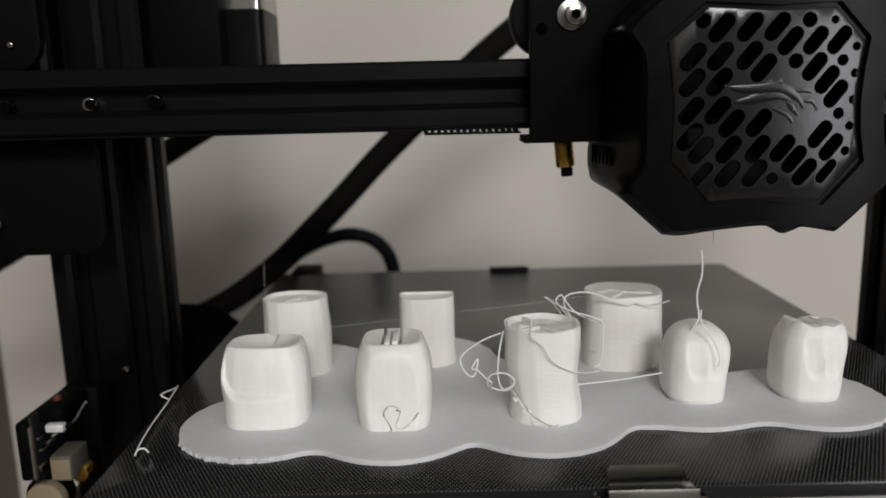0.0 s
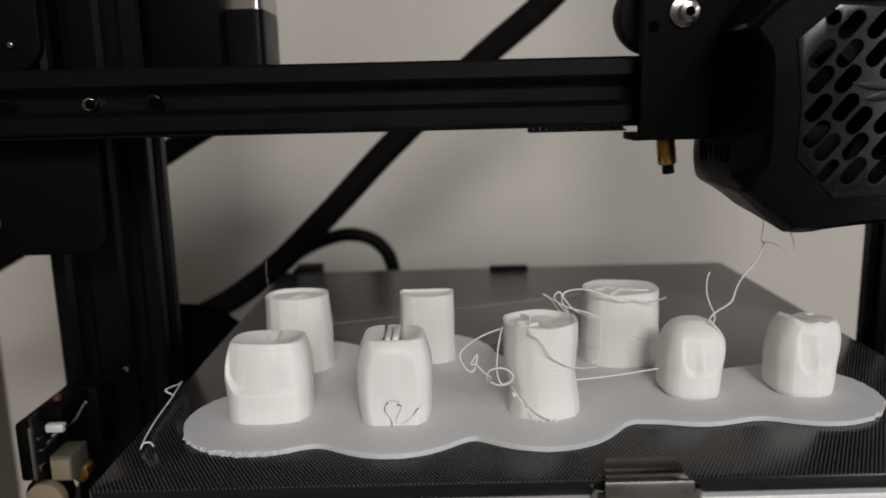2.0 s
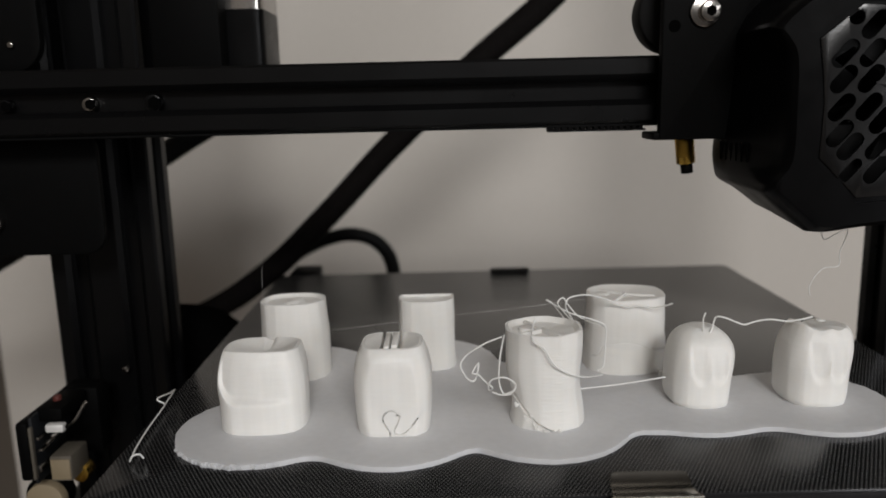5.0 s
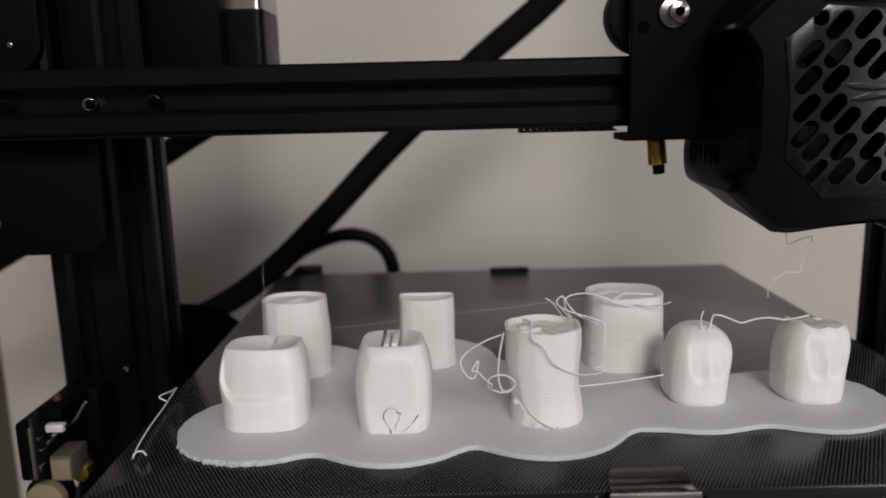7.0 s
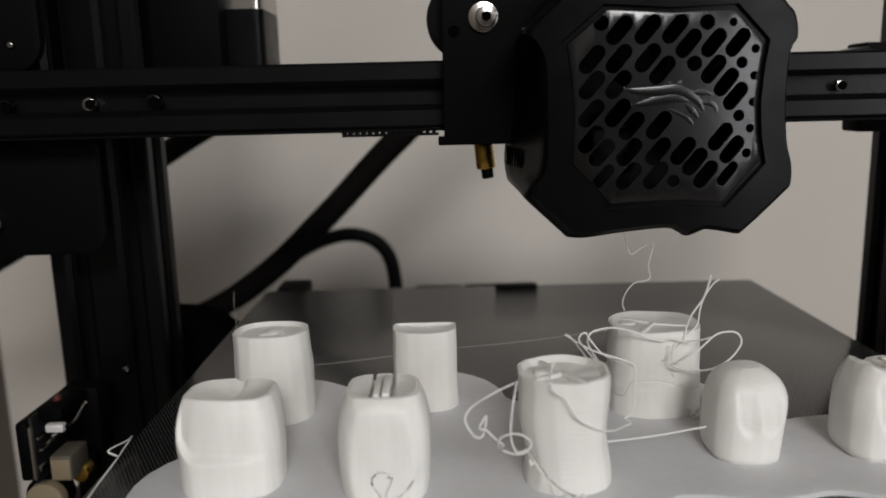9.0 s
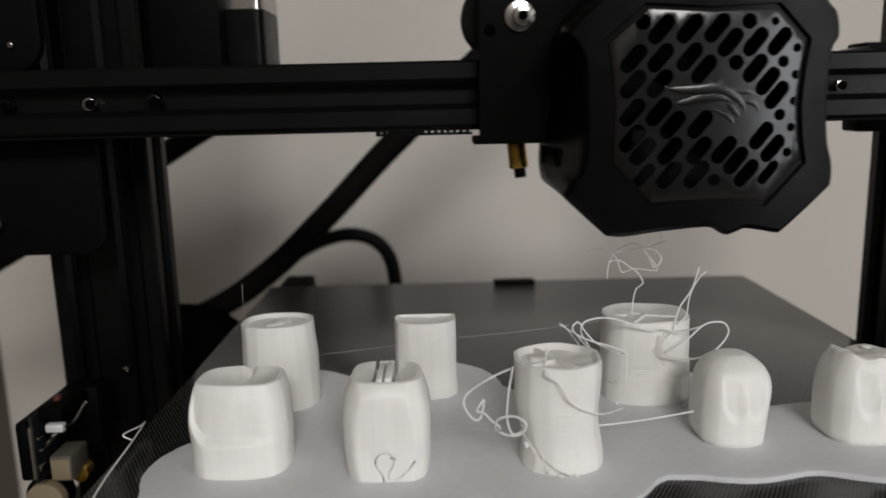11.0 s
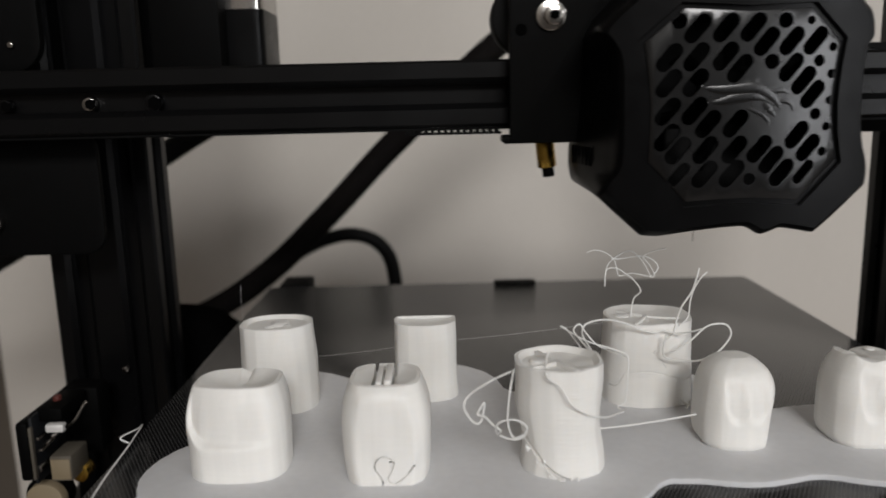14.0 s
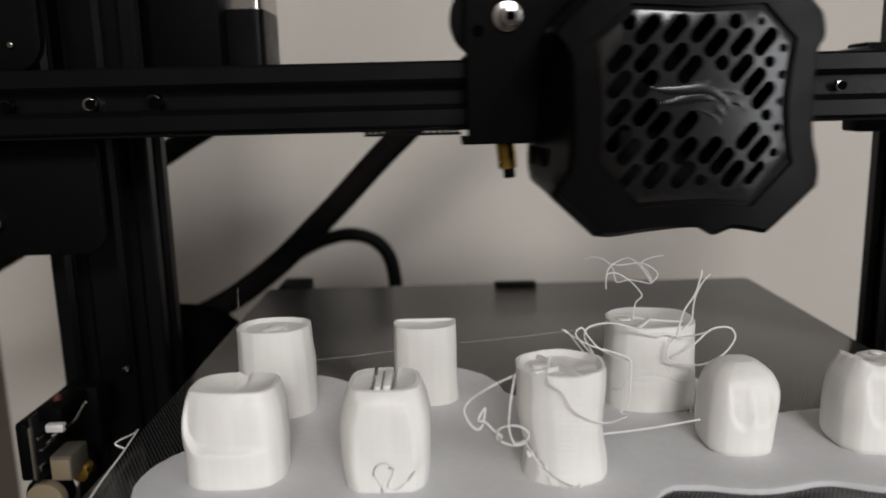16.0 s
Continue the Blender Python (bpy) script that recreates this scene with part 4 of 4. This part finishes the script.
thread([(-0.0166, -0.0830, 0.0271), (-0.0215, -0.0885, 0.0271), (-0.0263, -0.0885, 0.0240), (-0.0278, -0.0900, 0.0217), (-0.0259, -0.0900, 0.0181), (-0.0240, -0.0890, 0.0177), (-0.0231, -0.0880, 0.0217), (-0.0248, -0.0900, 0.0198), (-0.0234, -0.0902, 0.0195), (-0.0214, -0.0900, 0.0173), (-0.0197, -0.0900, 0.0158), (-0.0203, -0.0880, 0.0141), (-0.0207, -0.0900, 0.0162), (-0.0198, -0.0910, 0.0183), (-0.0164, -0.0910, 0.0187), (-0.0137, -0.0900, 0.0163), (-0.0150, -0.0900, 0.0139), (-0.0176, -0.0895, 0.0135), (-0.0197, -0.0890, 0.0141)], FINE, "tangled white filament looped beside the printed cup")
thread([(-0.0159, -0.0825, 0.0274), (-0.0169, -0.0870, 0.0259), (-0.0176, -0.0885, 0.0227), (-0.0179, -0.0885, 0.0170), (-0.0166, -0.0885, 0.0134), (-0.0138, -0.0890, 0.0145)], FINE, "white filament hanging down the printed cup")
thread([(-0.0073, -0.0790, 0.0305), (-0.0082, -0.0810, 0.0288), (-0.0091, -0.0878, 0.0274), (-0.0061, -0.0885, 0.0253), (-0.0035, -0.0885, 0.0209), (0.0006, -0.0870, 0.0178), (0.0054, -0.0830, 0.0153), (0.0109, -0.0720, 0.0114), (0.0134, -0.0680, 0.0103), (0.0123, -0.0660, 0.0107), (0.0141, -0.0660, 0.0121), (0.0146, -0.0660, 0.0184), (0.0147, -0.0650, 0.0236), (0.0114, -0.0660, 0.0259), (0.0046, -0.0660, 0.0282), (0.0011, -0.0640, 0.0297), (-0.0017, -0.0610, 0.0309), (-0.0002, -0.0600, 0.0299), (0.0018, -0.0640, 0.0277), (0.0028, -0.0700, 0.0267)], FINE, "white filament draped round the printed cup and looped behind")
thread([(0.0039, -0.0720, 0.0277), (0.0025, -0.0670, 0.0288), (0.0011, -0.0640, 0.0307), (0.0028, -0.0630, 0.0320), (0.0044, -0.0630, 0.0297), (0.0073, -0.0630, 0.0264), (0.0113, -0.0640, 0.0246), (0.0151, -0.0640, 0.0233)], FINE, "small white filament loop above the printed cup")
thread([(0.0049, -0.0680, 0.0266), (0.0038, -0.0620, 0.0287), (0.0046, -0.0600, 0.0307), (0.0074, -0.0580, 0.0312), (0.0120, -0.0540, 0.0303), (0.0178, -0.0492, 0.0278), (0.0230, -0.0476, 0.0252), (0.0264, -0.0474, 0.0243), (0.0289, -0.0474, 0.0248), (0.0327, -0.0478, 0.0241), (0.0357, -0.0500, 0.0251), (0.0380, -0.0520, 0.0265)], 0.00026, "wavy white filament across the printed drum")
thread([(0.0054, -0.0750, 0.0088), (0.0170, -0.0735, 0.0093), (0.0309, -0.0705, 0.0100)], 0.00022, "taut white filament between two prints")
thread([(-0.0700, -0.0360, 0.0158), (-0.0579, -0.0365, 0.0170), (-0.0460, -0.0375, 0.0186)], 0.000035, "hair-thin filament between two prints")
thread([(-0.0278, -0.0375, 0.0205), (-0.0100, -0.0400, 0.0227), (0.0141, -0.0400, 0.0254)], 0.000035, "hair-thin filament between two prints")
thread([(-0.0901, -0.0360, 0.0262), (-0.0901, -0.0370, 0.0330), (-0.0899, -0.0370, 0.0382)], 0.00003, "hair-thin filament standing on a print")
thread([(-0.1095, -0.0948, 0.0008), (-0.1102, -0.0955, 0.0022), (-0.1116, -0.0962, 0.0022), (-0.1125, -0.0962, 0.0007), (-0.1128, -0.0940, 0.0009), (-0.1137, -0.0889, 0.0010), (-0.1150, -0.0778, 0.0010), (-0.1161, -0.0623, 0.0010), (-0.1166, -0.0560, 0.0012), (-0.1166, -0.0503, 0.0020), (-0.1156, -0.0560, 0.0034), (-0.1164, -0.0650, 0.0050), (-0.1148, -0.0640, 0.0030)], 0.00024, "white filament lying along the edge of the bed")

LONG_STRAND = thread([(-0.0008, -0.0004, -0.0020), (0.0002, 0, 0), (0.0010, 0.0004, 0.0026), (0.0018, -0.0002, 0.0032), (0.0040, 0.0002, 0.0026), (0.0075, -0.0004, 0.0012), (0.0095, 0, 0.0006), (0.0130, 0.0004, 0.0014), (0.0167, -0.0002, 0.0020), (0.0214, 0.0002, 0.0012), (0.0250, -0.0004, 0.0018), (0.0285, 0, 0.0024)], 0.00027, "wavy loose white filament strand", False)
HOOK_STRAND = thread([(0, 0, 0), (0.0010, 0, 0.0035), (-0.0002, 0.0003, 0.0075), (-0.0010, 0, 0.0110), (-0.0008, -0.0003, 0.0150), (0.0002, 0, 0.0170)], 0.00022, "short hooked white filament strand", False)
TAIL_STRAND = thread([(0, -0.0004, 0.0035), (0, 0, 0), (0.0010, 0.0004, -0.0032), (0.0040, -0.0002, -0.0019), (0.0076, 0.0002, -0.0012), (0.0062, -0.0004, -0.0045), (0.0050, 0, -0.0075), (0.0051, 0.0004, -0.0108), (0.0036, -0.0002, -0.0116), (0.0004, 0.0002, -0.0116), (-0.0026, -0.0004, -0.0135), (-0.0042, 0, -0.0165), (-0.0040, 0.0004, -0.0190)], 0.00015, "fine crooked filament tail under the nozzle", False)
CURL_STRAND = thread([(0, -0.0004, -0.0010), (0.0002, 0, 0.0010), (0.0012, 0.0004, 0.0055), (0.0031, -0.0002, 0.0077), (0.0015, 0.0002, 0.0107), (-0.0008, -0.0004, 0.0125), (-0.0040, 0, 0.0145), (-0.0068, 0.0004, 0.0138), (-0.0074, -0.0002, 0.0092), (-0.0070, 0.0002, 0.0135), (-0.0056, -0.0004, 0.0166), (-0.0003, 0, 0.0196), (0.0033, 0.0004, 0.0173), (0.0054, -0.0002, 0.0135), (0.0062, 0.0002, 0.0122), (0.0074, -0.0004, 0.0130), (0.0083, 0, 0.0150), (0.0065, 0.0004, 0.0172), (0.0030, -0.0002, 0.0180), (-0.0030, 0.0002, 0.0172), (-0.0055, -0.0004, 0.0175)], 0.0002, "curled white filament piled above the printed drum", False)
OOZE_STRAND = thread([(0, -0.0004, 0.0030), (0, 0, 0), (0.0001, 0.0004, -0.0022), (0, -0.0002, -0.0044)], 0.00012, "short filament hook at the nozzle tip", False)
LOOP_STRAND = thread([(0.0002, 0, 0.0060), (-0.0004, 0, 0.0012), (0.0006, -0.0004, -0.0004), (0.0048, -0.0006, -0.0012), (0.0095, -0.0004, -0.0014), (0.0150, 0.0004, 0.0008), (0.0183, 0.0008, 0.0050), (0.0176, 0.0008, 0.0078), (0.0150, 0.0004, 0.0088), (0.0110, 0, 0.0080), (0.0060, -0.0004, 0.0036), (0.0010, -0.0004, 0.0006)], 0.00028, "white filament loop at the side of the printed drum", False)


# ---- movement ----
HEAD_X = (
    (0.0, 0.0076), (0.1, 0.0082), (0.2, 0.0082), (0.3, 0.0078), (0.4, 0.0060), (0.5, 0.0029), (0.6, 0.0018), (0.7, 0.0030), (0.8, 0.0092), (0.9, 0.0295), (1.0, 0.0400), (1.1, 0.0396), (1.2, 0.0390), (1.3, 0.0360), (1.4, 0.0372),
    (1.5, 0.0419), (1.6, 0.0479), (1.7, 0.0497), (1.8, 0.0470), (1.9, 0.0447), (2.0, 0.0421), (2.1, 0.0396), (2.2, 0.0390), (2.3, 0.0360), (2.4, 0.0355), (2.5, 0.0395), (2.6, 0.0448), (2.7, 0.0490), (2.8, 0.0494), (2.9, 0.0466), (3.0, 0.0448))
HEAD_X += (
    (3.1, 0.0419), (3.2, 0.0413), (3.3, 0.0385), (3.4, 0.0358), (3.5, 0.0351), (3.6, 0.0396), (3.7, 0.0450), (3.8, 0.0489), (3.9, 0.0484), (4.0, 0.0468), (4.1, 0.0447), (4.2, 0.0429), (4.3, 0.0398), (4.45, 0.0362), (4.55, 0.0358), (4.7, 0.0415), (4.85, 0.0484), (5.0, 0.0484), (5.3, 0.0430), (5.5, 0.0366), (5.6, 0.0366), (5.75, 0.0420), (5.9, 0.0474), (6.1, 0.0474), (6.3, 0.0466), (6.4, 0.0470), (6.5, 0.0465), (6.6, 0.0458), (6.7, 0.0450), (6.8, 0.0404), (6.9, 0.0396), (7.0, 0.0389))
HEAD_X += (
    (7.1, 0.0376), (7.2, 0.0384), (7.3, 0.0374), (7.4, 0.0385), (7.5, 0.0398), (7.6, 0.0396), (7.7, 0.0408), (7.8, 0.0441), (7.9, 0.0446), (8.0, 0.0446), (8.1, 0.0442), (8.2, 0.0438), (8.3, 0.0438), (8.4, 0.0455), (8.5, 0.0487), (8.6, 0.0487), (8.7, 0.0362), (8.8, 0.0070), (8.9, -0.0160), (9.0, -0.0194), (9.1, -0.0213), (9.2, -0.0163))
HEAD_X += (
    (9.35, -0.0100), (9.5, -0.0040), (9.7, 0.0023), (9.85, 0.0043), (10.0, 0.0016), (10.2, -0.0082), (10.4, -0.0177), (10.6, -0.0228), (10.7, -0.0232), (10.85, -0.0162), (11.0, -0.0083), (11.15, -0.0006), (11.3, 0.0033), (11.4, 0.0027), (11.5, -0.0001), (11.6, -0.0064), (11.7, -0.0110), (11.8, -0.0173), (11.9, -0.0202), (12.0, -0.0230), (12.1, -0.0230), (12.2, -0.0178), (12.3, -0.0122), (12.4, -0.0087), (12.5, -0.0034), (12.6, 0.0016), (12.7, 0.0033), (12.8, 0.0021), (12.9, -0.0001), (13.0, -0.0062))
HEAD_X += (
    (13.1, -0.0099), (13.2, -0.0162), (13.3, -0.0208), (13.4, -0.0236), (13.5, -0.0234), (13.6, -0.0196), (13.7, -0.0156), (13.8, -0.0087), (13.9, -0.0053), (14.0, 0.0013), (14.1, 0.0039), (14.2, 0.0039), (14.3, 0.0010), (14.4, -0.0030), (14.5, -0.0077), (14.6, -0.0156), (14.7, -0.0162), (14.8, -0.0162), (14.9, -0.0196))
HEAD_X += ((15.0, -0.0219), (15.1, -0.0219), (15.2, -0.0115), (15.3, -0.0019), (15.4, 0.0028), (15.5, 0.0028), (15.6, -0.0001), (15.7, -0.0007), (15.8, -0.0001), (15.9, -0.0019), (16.0, -0.0120))
BED_Y = (
    (0.0, -0.0079), (0.5, -0.0077), (1.0, -0.0100), (1.2, -0.0070), (1.5, 0.0), (1.7, -0.0010), (2.0, -0.0042), (2.2, -0.0025), (2.5, 0.0001), (2.7, -0.0020), (3.0, -0.0062), (3.2, -0.0048), (3.5, -0.0022), (3.7, -0.0062), (4.0, -0.0108), (4.2, -0.0051), (4.5, -0.0042), (4.7, -0.0068), (5.0, -0.0112), (5.25, -0.0090), (5.5, -0.0066), (5.75, -0.0082), (6.0, -0.0100), (6.3, -0.0092), (6.5, -0.0091), (7.0, -0.0094), (7.5, -0.0099), (8.0, -0.0089), (8.5, -0.0085), (8.6, -0.0088), (8.7, -0.0165), (8.8, -0.0325), (8.9, -0.0448))
BED_Y += (
    (9.0, -0.0450), (9.1, -0.0438), (9.2, -0.0425), (9.35, -0.0380), (9.5, -0.0362), (9.65, -0.0362), (9.85, -0.0430), (10.0, -0.0490), (10.2, -0.0524), (10.4, -0.0505), (10.6, -0.0450), (10.8, -0.0380), (10.95, -0.0354), (11.1, -0.0365), (11.2, -0.0390), (11.3, -0.0429), (11.4, -0.0478), (11.5, -0.0512), (11.6, -0.0522), (11.7, -0.0520), (11.8, -0.0508), (11.9, -0.0485), (12.0, -0.0447), (12.1, -0.0411), (12.2, -0.0377), (12.3, -0.0360), (12.4, -0.0355), (12.5, -0.0360), (12.6, -0.0411), (12.7, -0.0445), (12.8, -0.0485), (12.9, -0.0525), (13.0, -0.0532))
BED_Y += (
    (13.1, -0.0522), (13.2, -0.0508), (13.3, -0.0488), (13.4, -0.0455), (13.5, -0.0410), (13.6, -0.0380), (13.7, -0.0362), (13.8, -0.0350), (13.9, -0.0358), (14.0, -0.0376), (14.1, -0.0400), (14.2, -0.0455), (14.3, -0.0495), (14.4, -0.0525), (14.5, -0.0537), (14.6, -0.0528), (14.7, -0.0512), (14.8, -0.0500), (14.9, -0.0488), (15.0, -0.0471), (15.1, -0.0450), (15.2, -0.0432), (15.3, -0.0418), (15.4, -0.0413))
BED_Y += ((15.5, -0.0412), (15.6, -0.0440), (15.7, -0.0485), (15.8, -0.0478), (15.9, -0.0445), (16.0, -0.0407))
TIMES = [t for t, _ in HEAD_X]


def value(rows, t):
    for (a, va), (b, vb) in zip(rows, rows[1:]):
        if a <= t <= b:
            return va + (vb - va) * (t - a) / (b - a)
    return rows[-1][1]


def on_bed(t, x, y, z, rx=0, ry=0, rz=0):
    return pose(x, y + value(BED_Y, t), z, rx, ry, rz)


def on_head(t, x, y, z, rx=0, ry=0, rz=0):
    return pose(x + 0.0400 + 0.948 * (value(HEAD_X, t) - 0.0419), y, z, rx, ry, rz)


def motions():
    walk(head, [(t, on_head(t, 0, 0, 0)) for t in TIMES])
    walk(bed, [(t, on_bed(t, 0, 0, 0)) for t in TIMES])
    walk(brim, [(t, on_bed(t, 0, 0, 0.0001)) for t in TIMES])
    for ob, (x, y, z, turn) in PRINTS:
        walk(ob, [(t, on_bed(t, x, y, z, 0, 0, turn)) for t in TIMES])
    walk(FRONT_CLIP, [(t, on_bed(t, 0.0150, -HALF, 0.0001)) for t in TIMES])
    walk(REAR_CLIP, [(t, on_bed(t, 0.0033, HALF, 0.0001, 0, 0, 180)) for t in TIMES])
    for ob in BED_THINGS:
        walk(ob, [(t, on_bed(t, 0, 0, 0)) for t in TIMES])
    move_strands()


# A loose piece's stations: (seconds, carrier, x, y, z, rx, ry, rz); it turns from one to the next between them.
LONG = ((0.0, 0, 0.0412, -0.0690, 0.0170, 0, -85, 0), (0.75, 0, 0.0412, -0.0690, 0.0170, 0, -85, 0), (1.0, 0, 0.0478, -0.0690, 0.0215, 0, -62, 0), (2.2, 0, 0.0478, -0.0690, 0.0215, 0, -58, 0), (2.35, 0, 0.0444, -0.0680, 0.0236, 0, 0, 0),
        (8.6, 0, 0.0444, -0.0680, 0.0236, 0, 0, 0), (8.72, 0, 0.0400, -0.0600, 0.0300, 0, -30, 0), (8.9, 0, 0.0292, -0.0455, 0.0150, 0, -64, 0), (16.0, 0, 0.0292, -0.0455, 0.0150, 0, -66, 0))
HOOK = ((0.0, 0, 0.0402, -0.0742, 0.0298, 6, 163, 0), (0.75, 0, 0.0402, -0.0742, 0.0298, 6, 163, 0), (1.0, 0, 0.0470, -0.0680, 0.0212, 0, -5, 0), (2.2, 0, 0.0470, -0.0680, 0.0212, 0, -5, 0), (2.35, 0, 0.0447, -0.0680, 0.0112, 0, -8, 0),
        (8.6, 0, 0.0447, -0.0680, 0.0112, 0, -8, 0), (8.72, 0, 0.0440, -0.0600, 0.0280, -10, 10, 0), (8.9, 0, 0.0340, -0.0450, 0.0252, 0, 27, 0), (16.0, 0, 0.0340, -0.0450, 0.0252, 0, 24, 0))
TAIL = ((0.0, 1, 0.0400, -0.0730, 0.0790, 0, 0, 0), (0.8, 1, 0.0400, -0.0730, 0.0790, 0, 0, 0), (1.0, 1, 0.0315, -0.0730, 0.0500, 0, 100, 0), (2.2, 1, 0.0315, -0.0730, 0.0500, 0, 100, 0), (2.35, 1, 0.0330, -0.0730, 0.0520, 0, -10, 0), (4.2, 1, 0.0310, -0.0730, 0.0505, 0, -10, 0),
        (6.3, 1, 0.0297, -0.0730, 0.0492, 0, 0, 0), (8.7, 1, 0.0297, -0.0730, 0.0492, 0, 0, 0), (9.0, 1, 0.0385, -0.0755, 0.0475, 0, -12, 0), (9.2, 1, 0.0385, -0.0755, 0.0475, 0, -12, 0), (11.3, 0, 0.0298, -0.0345, 0.0462, 0, 78, 0), (13.6, 0, 0.0298, -0.0345, 0.0452, 0, 78, 0), (14.8, 0, 0.0290, -0.0300, 0.0425, 0, 78, 0), (16.0, 0, 0.0290, -0.0300, 0.0425, 0, 78, 0))
CURL = ((0.0, 1, 0.0450, -0.0690, 0.0660, 0, 0, 0), (9.2, 1, 0.0450, -0.0690, 0.0660, 0, 0, 0), (11.3, 0, 0.0229, -0.0345, 0.0250, 0, 0, 0), (13.6, 0, 0.0229, -0.0345, 0.0250, -5, 0, 0), (14.8, 0, 0.0229, -0.0345, 0.0250, -34, 4, 0), (16.0, 0, 0.0229, -0.0345, 0.0250, -34, 4, 0))
LOOP = ((0.0, 1, 0.0310, -0.0680, 0.0720, 0, 0, 0), (8.65, 1, 0.0310, -0.0680, 0.0720, 0, 0, 0), (8.9, 0, 0.0290, -0.0490, 0.0180, 0, 0, 0), (16.0, 0, 0.0290, -0.0490, 0.0180, 0, 0, 0))
OOZE = ((0.0, 1, 0.0385, -0.0730, 0.0510, 0, 0, 0), (0.7, 1, 0.0385, -0.0730, 0.0510, 0, 0, 0), (1.0, 1, 0.0385, -0.0730, 0.0570, 0, 0, 0), (9.2, 1, 0.0385, -0.0730, 0.0570, 0, 0, 0), (11.3, 1, 0.0385, -0.0730, 0.0520, 0, 0, 0), (16.0, 1, 0.0385, -0.0730, 0.0520, 0, 0, 0))


def station(stations, t):
    for a, b in zip(stations, stations[1:]):
        if t <= b[0]:
            k = smoothstep(a[0], b[0], t)
            ma, mb = ((on_head if r[1] else on_bed)(t, *r[2:]) for r in (a, b))
            return ma.lerp(mb, k)
    return on_bed(t, *stations[-1][2:])


def move_strands():
    for ob, stations in ((LONG_STRAND, LONG), (HOOK_STRAND, HOOK), (TAIL_STRAND, TAIL), (CURL_STRAND, CURL), (OOZE_STRAND, OOZE), (LOOP_STRAND, LOOP)):
        walk(ob, [(t, station(stations, t)) for t in TIMES])


motions()
